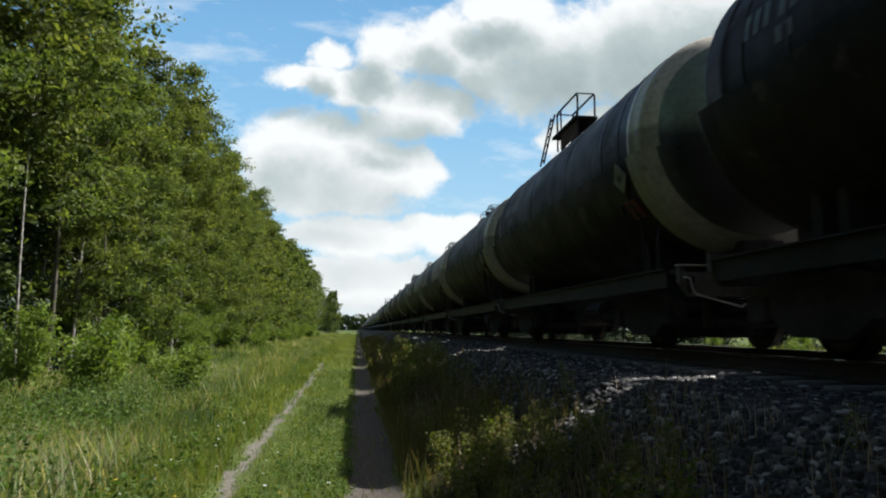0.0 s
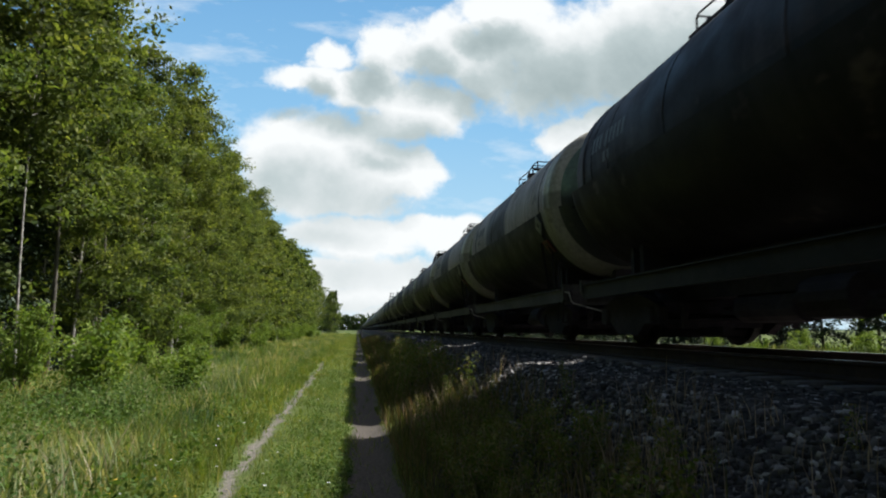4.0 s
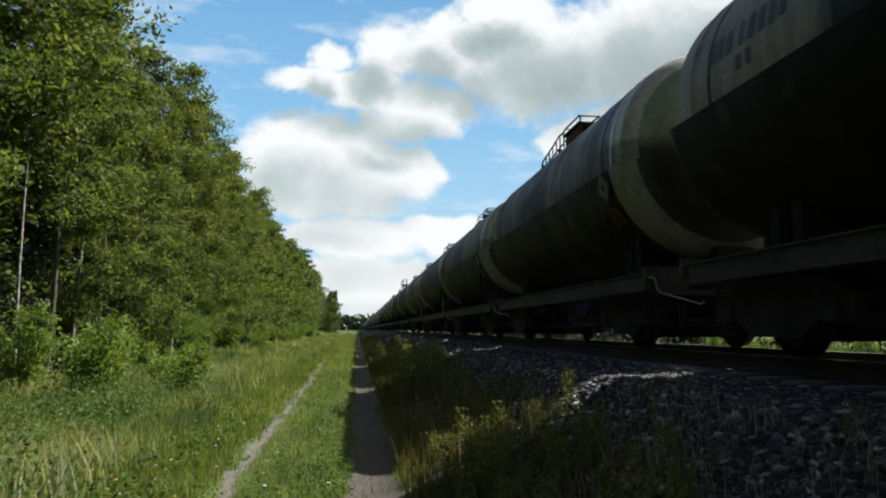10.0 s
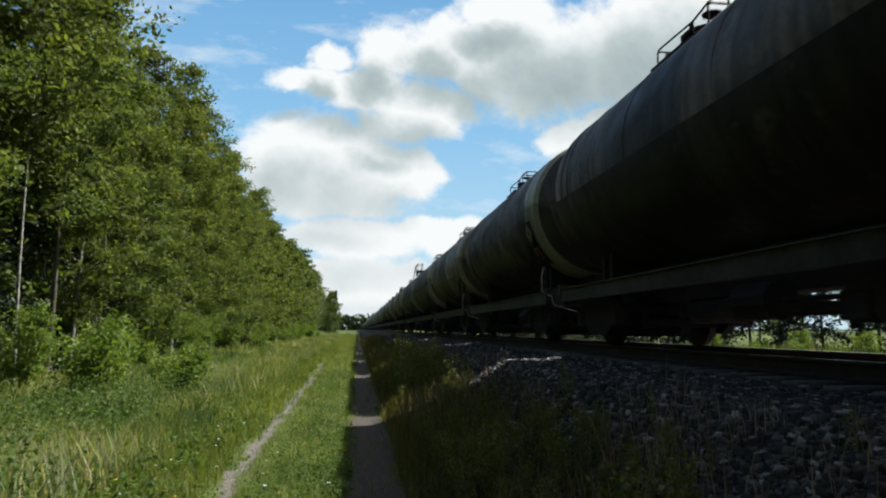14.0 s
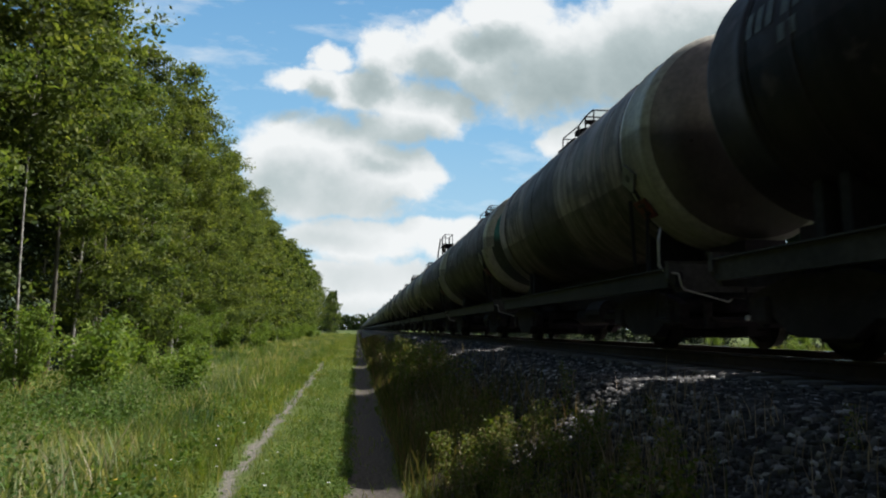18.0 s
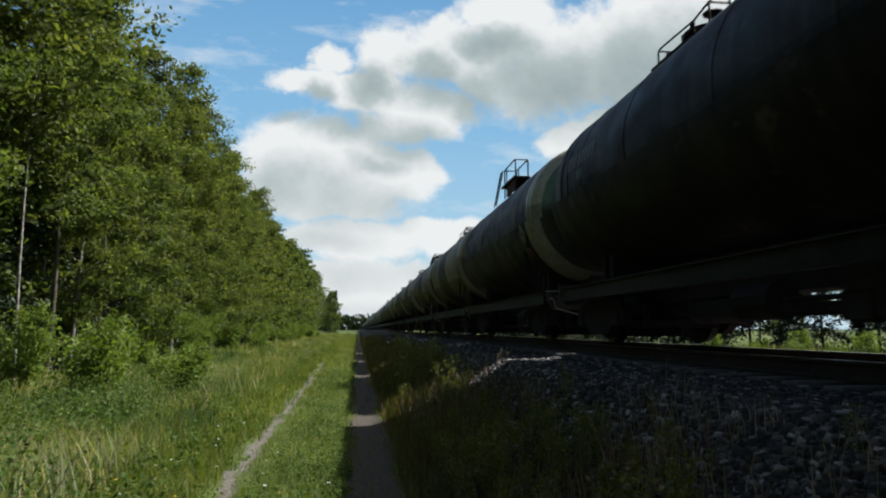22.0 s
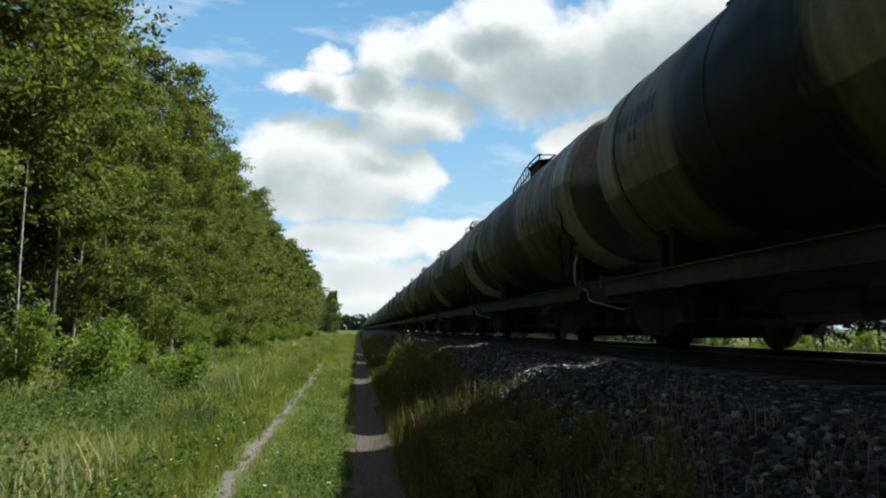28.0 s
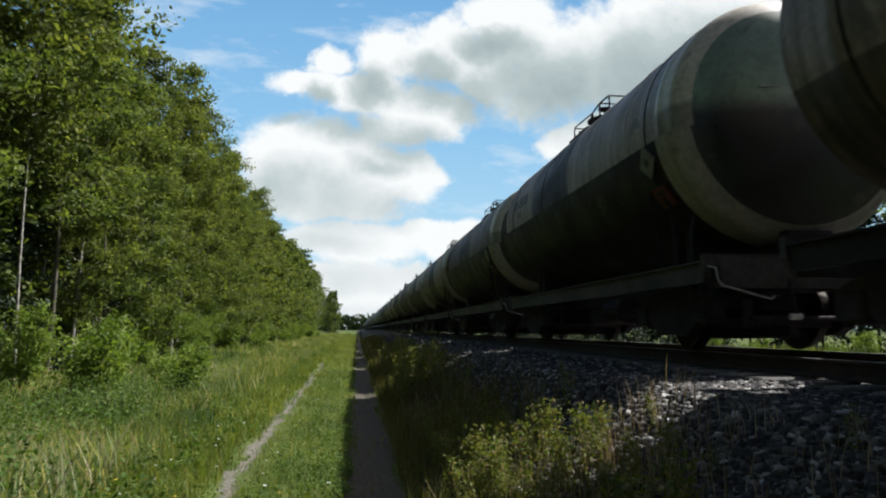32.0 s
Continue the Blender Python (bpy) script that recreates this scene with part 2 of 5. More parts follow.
M_PAINT = {
    # lighter upper half stands for skylight, put into the colour
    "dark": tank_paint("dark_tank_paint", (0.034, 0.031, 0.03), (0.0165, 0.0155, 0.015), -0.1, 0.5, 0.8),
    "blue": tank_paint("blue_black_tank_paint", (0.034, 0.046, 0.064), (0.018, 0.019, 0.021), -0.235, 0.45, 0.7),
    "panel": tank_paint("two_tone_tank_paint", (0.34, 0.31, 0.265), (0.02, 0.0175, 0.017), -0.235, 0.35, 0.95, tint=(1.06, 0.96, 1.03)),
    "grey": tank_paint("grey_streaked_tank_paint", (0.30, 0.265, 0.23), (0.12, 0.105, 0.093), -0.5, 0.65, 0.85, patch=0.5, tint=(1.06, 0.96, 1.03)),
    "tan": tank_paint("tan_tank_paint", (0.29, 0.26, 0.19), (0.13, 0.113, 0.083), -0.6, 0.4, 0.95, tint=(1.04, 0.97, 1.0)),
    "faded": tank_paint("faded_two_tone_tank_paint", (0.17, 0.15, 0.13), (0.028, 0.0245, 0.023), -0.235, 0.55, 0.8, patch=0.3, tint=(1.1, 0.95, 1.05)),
}
M_SLEEPER = plain("concrete_sleeper", (0.09, 0.084, 0.077), (0.17, 0.16, 0.15), 3.0, 0.9)
M_TIMBER = plain("creosoted_timber", (0.012, 0.010, 0.008), (0.03, 0.025, 0.02), 4.0, 0.9, 0, 0.4, (0.4, 3, 3))
M_RAIL = plain("rusty_rail_side", (0.025, 0.016, 0.011), (0.055, 0.034, 0.024), 5.0, 0.85)
M_BARK_BIRCH = plain("birch_bark", (0.42, 0.40, 0.36), (0.10, 0.09, 0.08), 2.2, 0.8, 0, 0.4, (1, 1, 2.5))
M_BARK = plain("grey_bark", (0.05, 0.045, 0.035), (0.13, 0.115, 0.09), 4.0, 0.9, 0, 0.6, (2, 2, 0.5))
M_LEAF = foliage("tree_leaves", [(0.0, (0.052, 0.078, 0.021)), (0.5, (0.09, 0.122, 0.033)), (0.85, (0.137, 0.17, 0.05)), (1.0, (0.175, 0.205, 0.068))], 0.65, 0.45, 0.12, 0.3, 0.5)
M_LEAF2 = foliage("alder_leaves", [(0.0, (0.046, 0.077, 0.023)), (0.6, (0.092, 0.132, 0.037)), (1.0, (0.14, 0.178, 0.058))], 0.65, 0.45, 0.12, 0.3, 0.5)
M_NEEDLE = foliage("spruce_needles", [(0.0, (0.012, 0.03, 0.012)), (1.0, (0.03, 0.055, 0.02))], 0.6, 0.1)
M_BUSH = foliage("bush_leaves", [(0.0, (0.09, 0.16, 0.026)), (0.6, (0.145, 0.225, 0.04)), (1.0, (0.20, 0.26, 0.06))], 0.65, 0.4, 0.14)
M_GRASS = foliage("grass_blades", [(0.0, (0.09, 0.14, 0.024)), (0.45, (0.145, 0.20, 0.036)), (0.85, (0.20, 0.235, 0.055)), (1.0, (0.30, 0.28, 0.12))], 0.6, 0.4, 0.2, 0.3)
M_TALL = foliage("tall_grass_blades", [(0.0, (0.09, 0.15, 0.036)), (0.5, (0.16, 0.22, 0.058)), (0.8, (0.21, 0.24, 0.07)), (1.0, (0.38, 0.33, 0.17))], 0.6, 0.4, 0.2, 0.75)
M_WEED = foliage("weed_leaves", [(0.0, (0.07, 0.115, 0.02)), (0.5, (0.13, 0.17, 0.033)), (0.85, (0.20, 0.19, 0.06)), (1.0, (0.27, 0.20, 0.11))], 0.6, 0.35, 0.15)
M_BANK = foliage("bank_grass_blades", [(0.0, (0.06, 0.075, 0.022)), (0.6, (0.12, 0.13, 0.042)), (0.85, (0.19, 0.15, 0.08)), (1.0, (0.22, 0.12, 0.08))], 0.7, 0.3, 0.1)
M_PALE = foliage("pale_reed_blades", [(0.0, (0.12, 0.19, 0.075)), (0.5, (0.20, 0.27, 0.115)), (0.85, (0.31, 0.32, 0.16)), (1.0, (0.46, 0.42, 0.28))], 0.6, 0.4, 0.2, 0.35)
M_HERB = foliage("herb_leaves", [(0.0, (0.05, 0.10, 0.022)), (0.6, (0.085, 0.15, 0.034)), (1.0, (0.14, 0.20, 0.06))], 0.7, 0.35, 0.06)
M_STALK = foliage("dry_stalks", [(0.0, (0.20, 0.15, 0.09)), (1.0, (0.45, 0.37, 0.25))], 0.7, 0.15)
M_PETAL = plain("white_petals", (0.7, 0.7, 0.66), (0.8, 0.8, 0.78), 5, 0.6, 0, 0.0)
M_PETAL_Y = plain("yellow_petals", (0.6, 0.42, 0.03), (0.7, 0.5, 0.05), 5, 0.6, 0, 0.0)


def stone_material():
    m, n, l = nodes_of("ballast_stone")
    geo, oi, tc = n.new("ShaderNodeNewGeometry"), n.new("ShaderNodeObjectInfo"), n.new("ShaderNodeTexCoord")
    k = math_node(n, l, "FRACT", math_node(n, l, "ADD", geo.outputs["Random Per Island"], oi.outputs["Random"]))
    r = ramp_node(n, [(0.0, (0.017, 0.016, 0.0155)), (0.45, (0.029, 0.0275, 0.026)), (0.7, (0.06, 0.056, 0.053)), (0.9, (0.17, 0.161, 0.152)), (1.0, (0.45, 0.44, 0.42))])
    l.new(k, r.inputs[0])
    f = noise_node(n, l, tc.outputs["Object"], 40.0, 5)
    g = ramp_node(n, [(0.3, (0.65, 0.64, 0.62)), (0.7, (1.2, 1.2, 1.2))])
    l.new(f.outputs["Fac"], g.inputs[0])
    l.new(mix_node(n, l, 1.0, r.outputs[0], g.outputs[0], "MULTIPLY"), n["Principled BSDF"].inputs["Base Color"])
    n["Principled BSDF"].inputs["Roughness"].default_value = 0.85
    add_bump(n, l, f.outputs["Fac"], 0.5, 0.006)
    return m


M_STONE = stone_material()

# ------------------------------------------------------------ mesh helpers
def part(name, bm, material, parent=None, label=""):
    """Links a bmesh as one mesh object under a thing or a part."""
    me = bpy.data.meshes.new(name)
    bm.to_mesh(me)
    bm.free()
    me.materials.append(material)
    ob = new(name, me)
    if parent:
        ob.parent = parent
    if label:
        tagged(ob, label)
    return ob


def share(name, me, parent, m=None):
    """Another object on a mesh that is there already."""
    ob = new(name, me)
    ob.parent = parent
    if m is not None:
        ob.matrix_local = m
    return ob


def box(bm, x0, x1, y0, y1, z0, z1, bevel=0.0):
    m = Matrix.Translation(((x0 + x1) / 2, (y0 + y1) / 2, (z0 + z1) / 2)) @ Matrix.Diagonal((x1 - x0, y1 - y0, z1 - z0, 1))
    v = bmesh.ops.create_cube(bm, size=1, matrix=m)["verts"]
    if bevel:
        e = list({k for a in v for k in a.link_edges})
        bmesh.ops.bevel(bm, geom=e, offset=bevel, segments=1, affect="EDGES")
    return bm


def rod(bm, a, b, r, seg=8, r2=None):
    a, b = Vector(a), Vector(b)
    d = b - a
    m = Matrix.Translation((a + b) / 2) @ d.to_track_quat("Z", "Y").to_matrix().to_4x4()
    bmesh.ops.create_cone(bm, cap_ends=True, segments=seg, radius1=r, radius2=r if r2 is None else r2, depth=d.length, matrix=m)
    return bm


def tube(bm, pts, r, seg=6):
    for a, b in zip(pts, pts[1:]):
        rod(bm, a, b, r, seg)
    return bm


def ring(bm, prof, seg=40, a0=0.0, a1=2 * math.pi):
    """Turns a profile of (y, radius) about the y axis."""
    full = abs(a1 - a0) > 6.28
    cnt = seg if full else seg + 1
    rows = []
    for y, r in prof:
        if r < 1e-5:
            rows.append([bm.verts.new((0, y, 0))])
        else:
            rows.append([bm.verts.new((r * math.sin(a0 + (a1 - a0) * i / seg), y, r * math.cos(a0 + (a1 - a0) * i / seg))) for i in range(cnt)])
    for p, q in zip(rows, rows[1:]):
        for i in range(seg):
            j = (i + 1) % cnt
            f = [p[i % len(p)], p[j % len(p)], q[j % len(q)], q[i % len(q)]]
            f = list(dict.fromkeys(f))
            if len(f) > 2:
                bm.faces.new(f)
    return bm


def mesh_arrays(name, verts, faces, material, smooth_faces=False):
    me = bpy.data.meshes.new(name)
    k = faces.shape[1]
    me.vertices.add(len(verts))
    me.vertices.foreach_set("co", np.ascontiguousarray(verts, dtype=np.float32).ravel())
    me.loops.add(faces.size)
    me.loops.foreach_set("vertex_index", np.ascontiguousarray(faces, dtype=np.int32).ravel())
    me.polygons.add(len(faces))
    me.polygons.foreach_set("loop_start", np.arange(0, faces.size, k, dtype=np.int32))
    if smooth_faces:
        me.polygons.foreach_set("use_smooth", np.ones(len(faces), dtype=bool))
    me.materials.append(material)
    me.update(calc_edges=True)
    me.validate()
    return me
# ------------------------------------------------------------ ground
def steps(stops):
    out = []
    for (a, d), (b, _) in zip(stops, stops[1:]):
        k = max(1, round((b - a) / d))
        out += [a + (b - a) * i / k for i in range(k)]
    return out + [stops[-1][0]]


def build_ground():
    xs = steps([(-1600, 400), (-200, 40), (-40, 4), (-12, 0.6), (-3, 0.2), (-1.6, 0.08), (0.7, 0.12), (4, 0.3), (12, 1.5), (40, 30), (200, 300), (1600, 1)])
    ys = steps([(-80, 8), (-8, 1), (0, 0.25), (16, 0.5), (40, 2), (120, 10), (400, 60), (1000, 400), (2600, 1)])
    nx = len(xs)
    v = np.array([(x, y, height(x, y)) for y in ys for x in xs])
    i = np.arange(len(ys) - 1)[:, None] * nx + np.arange(nx - 1)[None, :]
    f = np.stack([i, i + 1, i + nx + 1, i + nx], -1).reshape(-1, 4)
    ob = new("ground", mesh_arrays("ground", v, f, M_GROUND, True))
    tagged(ob, "grassy ground with two worn dirt ruts beside a gravel railway bank", "ground", kind="structure")


build_ground()


# ------------------------------------------------------------ clouds
def cloud_material():
    """Drifting cumulus: soft lobes broken up by noise, white where thin or on top, grey under thick cloud."""
    g = bpy.data.node_groups.new("cloud_lobes", "ShaderNodeTree")
    g.interface.new_socket("Vector", in_out="INPUT", socket_type="NodeSocketVector")
    g.interface.new_socket("Fac", in_out="OUTPUT", socket_type="NodeSocketFloat")
    g.interface.new_socket("Soft", in_out="OUTPUT", socket_type="NodeSocketFloat")
    n, l = g.nodes, g.links
    gi, go = n.new("NodeGroupInput"), n.new("NodeGroupOutput")
    wn_ = noise_node(n, l, gi.outputs[0], 7.0, 5, 0.6)
    off = n.new("ShaderNodeVectorMath")
    off.operation = "MULTIPLY_ADD"
    l.new(wn_.outputs["Color"], off.inputs[0])
    off.inputs[1].default_value = (0.12, 0.09, 0)
    l.new(gi.outputs[0], off.inputs[2])
    s = n.new("ShaderNodeSeparateXYZ")
    l.new(off.outputs[0], s.inputs[0])
    lobes = [  # u, v, half width, half height
        (-0.099, 0.265, 0.088, 0.063), (-0.023, 0.246, 0.094, 0.069), (0.055, 0.244, 0.062, 0.043), (-0.139, 0.212, 0.053, 0.043), (-0.030, 0.193, 0.101, 0.031),
        (-0.048, 0.433, 0.033, 0.027), (-0.085, 0.390, 0.053, 0.023), (0.035, 0.433, 0.051, 0.039), (0.134, 0.453, 0.073, 0.055), (0.207, 0.429, 0.064, 0.055),
        (0.001, 0.372, 0.091, 0.044), (0.094, 0.349, 0.098, 0.044), (0.045, 0.311, 0.065, 0.025), (0.328, 0.445, 0.142, 0.101), (0.474, 0.463, 0.167, 0.113),
        (0.646, 0.497, 0.206, 0.121), (0.235, 0.516, 0.084, 0.039), (0.334, 0.303, 0.051, 0.032), (0.387, 0.334, 0.048, 0.025), (0.005, 0.134, 0.127, 0.031),
        (0.125, 0.140, 0.083, 0.031), (-0.028, 0.085, 0.075, 0.024), (0.073, 0.083, 0.090, 0.024),
        (-0.01, 0.050, 0.17, 0.020), (0.06, 0.018, 0.26, 0.016),
    ]
    best = None
    for u, v, a, b in lobes:
        q = math_node(n, l, "ADD",
                      math_node(n, l, "POWER", math_node(n, l, "ABSOLUTE", math_node(n, l, "MULTIPLY", math_node(n, l, "SUBTRACT", s.outputs[0], u + 0.06), 0.88 / a)), 2.0),
                      math_node(n, l, "POWER", math_node(n, l, "ABSOLUTE", math_node(n, l, "MULTIPLY", math_node(n, l, "SUBTRACT", s.outputs[1], v + 0.045), 0.86 / b)), 2.0))
        d = math_node(n, l, "SUBTRACT", 1.0, q)
        if best is None:
            best = d
        else:
            k = n.new("ShaderNodeMath")
            k.operation = "SMOOTH_MAX"
            l.new(best, k.inputs[0])
            l.new(d, k.inputs[1])
            k.inputs[2].default_value = 0.35
            best = k.outputs[0]
    fb = noise_node(n, l, gi.outputs[0], 13.0, 9, 0.6)
    jag = math_node(n, l, "SUBTRACT", fb.outputs["Fac"], 0.5)
    l.new(math_node(n, l, "ADD", best, math_node(n, l, "MULTIPLY", jag, 2.1)), go.inputs[0])
    l.new(math_node(n, l, "ADD", best, math_node(n, l, "MULTIPLY", jag, 0.6)), go.inputs[1])

    m, n, l = nodes_of("clouds")
    n.remove(n["Principled BSDF"])
    tc = n.new("ShaderNodeTexCoord")
    sp = n.new("ShaderNodeSeparateXYZ")
    l.new(tc.outputs["Object"], sp.inputs[0])
    uv = n.new("ShaderNodeCombineXYZ")
    l.new(math_node(n, l, "DIVIDE", sp.outputs[0], sp.outputs[1]), uv.inputs[0])
    l.new(math_node(n, l, "DIVIDE", sp.outputs[2], sp.outputs[1]), uv.inputs[1])
    up = n.new("ShaderNodeVectorMath")
    up.operation = "ADD"
    up.inputs[1].default_value = (0.02, 0.055, 0)
    l.new(uv.outputs[0], up.inputs[0])
    dens = []
    for vec in (uv.outputs[0], up.outputs[0]):
        gn = n.new("ShaderNodeGroup")
        gn.node_tree = g
        l.new(vec, gn.inputs[0])
        dens.append(gn.outputs[0 if not dens else 1])
    cover = n.new("ShaderNodeMapRange")
    cover.interpolation_type = "SMOOTHSTEP"
    cover.inputs["From Min"].default_value, cover.inputs["From Max"].default_value = -0.16, 0.58
    l.new(dens[0], cover.inputs["Value"])
    veil = n.new("ShaderNodeMapping")
    veil.inputs["Scale"].default_value = (3.0, 9.0, 1.0)
    veil.inputs["Rotation"].default_value = (0, 0, 0.5)
    l.new(uv.outputs[0], veil.inputs["Vector"])
    wisp = ramp_node(n, [(0.5, (0, 0, 0)), (0.75, (0.6, 0.6, 0.6))])
    l.new(noise_node(n, l, veil.outputs[0], 2.2, 7, 0.6).outputs["Fac"], wisp.inputs[0])
    covered = math_node(n, l, "MAXIMUM", cover.outputs[0], wisp.outputs[0])
    thick = ramp_node(n, [(0.07, (0.97, 1.0, 1.01)), (0.27, (0.80, 0.85, 0.865)), (0.45, (0.55, 0.635, 0.65)), (0.70, (0.37, 0.455, 0.47))])
    tall = n.new("ShaderNodeMapRange")
    tall.inputs["From Min"].default_value, tall.inputs["From Max"].default_value = 0.10, 0.42
    tall.inputs["To Min"].default_value, tall.inputs["To Max"].default_value = 0.30, 0.66
    l.new(math_node(n, l, "DIVIDE", sp.outputs[2], sp.outputs[1]), tall.inputs["Value"])
    l.new(math_node(n, l, "MULTIPLY", dens[1], tall.outputs[0]), thick.inputs[0])
    em = n.new("ShaderNodeEmission")
    em.inputs["Strength"].default_value = 0.575
    blue = ramp_node(n, [(0.0, (0.62, 0.82, 0.93)), (0.12, (0.47, 0.74, 0.93)), (0.32, (0.28, 0.57, 0.87)), (0.6, (0.16, 0.40, 0.73))])
    v = n.new("ShaderNodeSeparateXYZ")
    l.new(uv.outputs[0], v.inputs[0])
    l.new(v.outputs[1], blue.inputs[0])
    l.new(mix_node(n, l, covered, blue.outputs[0], thick.outputs[0]), em.inputs["Color"])
    l.new(em.outputs[0], n["Material Output"].inputs["Surface"])
    return m


def build_clouds():
    bm = bmesh.new()
    R, rows = 2400, []
    for j in range(17):
        el = radians(-1 + j * 44 / 16)
        rows.append([bm.verts.new((R * math.cos(el) * math.sin(a), R * math.cos(el) * math.cos(a), R * math.sin(el))) for a in [radians(-62 + 124 * i / 24) for i in range(25)]])
    for p, q in zip(rows, rows[1:]):
        for i in range(24):
            bm.faces.new((p[i], p[i + 1], q[i + 1], q[i]))
    ob = part("backdrop", bm, cloud_material())
    ob.location = (0, 0, EYE)
    tagged(ob, "white and grey cumulus clouds drifting in a blue summer sky", "clouds", kind="structure")
    return ob


CLOUDS = build_clouds()


# ------------------------------------------------------------ track
def build_track():
    rail_prof = [(-0.075, -0.18), (0.075, -0.18), (0.075, -0.165), (0.01, -0.14), (0.01, -0.04), (0.036, -0.03), (0.036, 0.0), (-0.036, 0.0), (-0.036, -0.03), (-0.01, -0.04), (-0.01, -0.14), (-0.075, -0.165)]
    for rx, rz in ((TRACK - 0.797, RAIL), (TRACK + 0.797, RAIL), (SIDING - 0.797, SIDING_RAIL), (SIDING + 0.797, SIDING_RAIL)):
        bm = bmesh.new()
        a = [bm.verts.new((x, -60, z)) for x, z in rail_prof]
        b = [bm.verts.new((x, 900, z)) for x, z in rail_prof]
        k = len(a)
        for i in range(k):
            bm.faces.new((a[i], b[i], b[(i + 1) % k], a[(i + 1) % k]))
        ob = part("rail", bm, M_RAIL)
        ob.data.materials.append(M_WORN)
        for f in ob.data.polygons:
            if f.normal.z > 0.9 and f.center.z > -0.01:
                f.material_index = 1 if rz == RAIL else 0
        ob.location = (rx, 0, rz)
        tagged(ob, "rusty steel rail with a polished running surface", "rail", "rails of the tracks", "structure")
    bm = bmesh.new()
    box(bm, -1.35, 1.35, -0.13, 0.13, -0.20, 0.0, 0.02)
    first = part("sleeper", bm, M_SLEEPER)
    for i in range(130):
        ob = first if i == 0 else new("sleeper", first.data)
        ob.location = (TRACK, -8 + i * 0.545, RAIL - 0.185)
        tagged(ob, "weathered concrete sleeper bedded in ballast", "sleeper", "sleepers of the track", "structure")
    bm = bmesh.new()
    box(bm, -1.35, 1.35, -0.12, 0.12, -0.20, 0.0, 0.015)
    timber = part("timber_sleeper", bm, M_TIMBER)
    for i in range(70):
        ob = timber if i == 0 else new("timber_sleeper", timber.data)
        ob.location = (SIDING, -6 + i * 0.5, SIDING_RAIL - 0.185)
        tagged(ob, "dark creosoted timber sleeper of the second track", "sleeper", "timber sleepers of the second track", "structure")


build_track()


# ------------------------------------------------------------ tank wagons
CACHE = {}
ROUND = {"hbolt"}   # placed on a part that is in its place already


def piece(name, key, make, material, parent, loc=(0, 0, 0), turn=(0, 0, 0), label="", smooth_it=False):
    """A part of a wagon; parts that are alike share one mesh."""
    if key not in ROUND:
        loc = (loc[0], loc[1] * LONG, loc[2])
    key = (key, material.name)
    if key not in CACHE:
        bm = bmesh.new()
        make(bm)
        if key[0] not in ROUND:
            bmesh.ops.scale(bm, verts=bm.verts[:], vec=(1, LONG, 1))
        me = bpy.data.meshes.new(name)
        bm.to_mesh(me)
        bm.free()
        me.materials.append(material)
        if smooth_it:
            me.polygons.foreach_set("use_smooth", [True] * len(me.polygons))
        CACHE[key] = me
    ob = share(name, CACHE[key], parent, pose(*loc, *turn))
    if label:
        tagged(ob, label)
    return ob


def head_y(r):
    return 4.98 + 0.48 * math.sqrt(max(0.0, 1 - (r / RAD) ** 2))


HEAD_RINGS = (1.495, 1.48, 1.45, 1.41, 1.36, 1.30, 1.22, 1.1, 0.95, 0.75, 0.5, 0.25, 0.0)


def make_barrel(bm):
    ring(bm, [(-4.2 + 8.4 * i / 8, RAD) for i in range(9)], 56)


def make_band(bm, start, rim):
    """The painted ring at a tank's end: the last of the barrel and the turn of the head."""
    ring(bm, [(-4.2, RAD), (-start, RAD), (-start - 0.02, RAD + 0.012), (-start - 0.12, RAD + 0.012), (-start - 0.14, RAD), (-4.98, RAD)] + [(-head_y(r), r) for r in HEAD_RINGS if r >= rim - 0.001], 56)


def make_shoulder(bm, start):
    """The barrel between its middle stretch and the painted ring."""
    ring(bm, [(-4.2, RAD + 0.002), (-start, RAD + 0.002)], 56)


def make_cap(bm, rim):
    ring(bm, [(-head_y(r), r) for r in HEAD_RINGS if r <= rim + 0.001], 56)


def half_shell(bm, prof, thick=0.1):
    """A shell round the lower half of the tank, closed along its upper edges."""
    a0, a1 = radians(-99.6), radians(-260.4)
    ring(bm, prof, 30, a0, a1)
    for a in (a0, a1):
        low = [bm.verts.new(((r - thick) * math.sin(a), y, (r - thick) * math.cos(a))) for y, r in prof if r > thick]
        top = [bm.verts.new((r * math.sin(a), y, r * math.cos(a))) for y, r in prof if r > thick]
        for i in range(len(low) - 1):
            bm.faces.new((low[i], low[i + 1], top[i + 1], top[i]))


def jacket_prof(rings):
    return [(-head_y(r) - 0.07, r * JACKET / RAD) for r in rings]


def make_jacket(bm):
    half_shell(bm, [(-4.72, JACKET), (-2.4, JACKET), (0, JACKET), (2.4, JACKET), (4.72, JACKET)])


def make_jacket_band(bm):
    half_shell(bm, [(-4.72, JACKET), (-5.0, JACKET)] + jacket_prof([r for r in HEAD_RINGS if r >= 1.30]))


def make_jacket_cap(bm):
    half_shell(bm, jacket_prof([r for r in HEAD_RINGS if r <= 1.30]))


def make_strap(bm, y):
    ring(bm, [(y - 0.035, RAD - 0.004), (y - 0.02, RAD + 0.008), (y + 0.02, RAD + 0.008), (y + 0.035, RAD - 0.004)], 48)


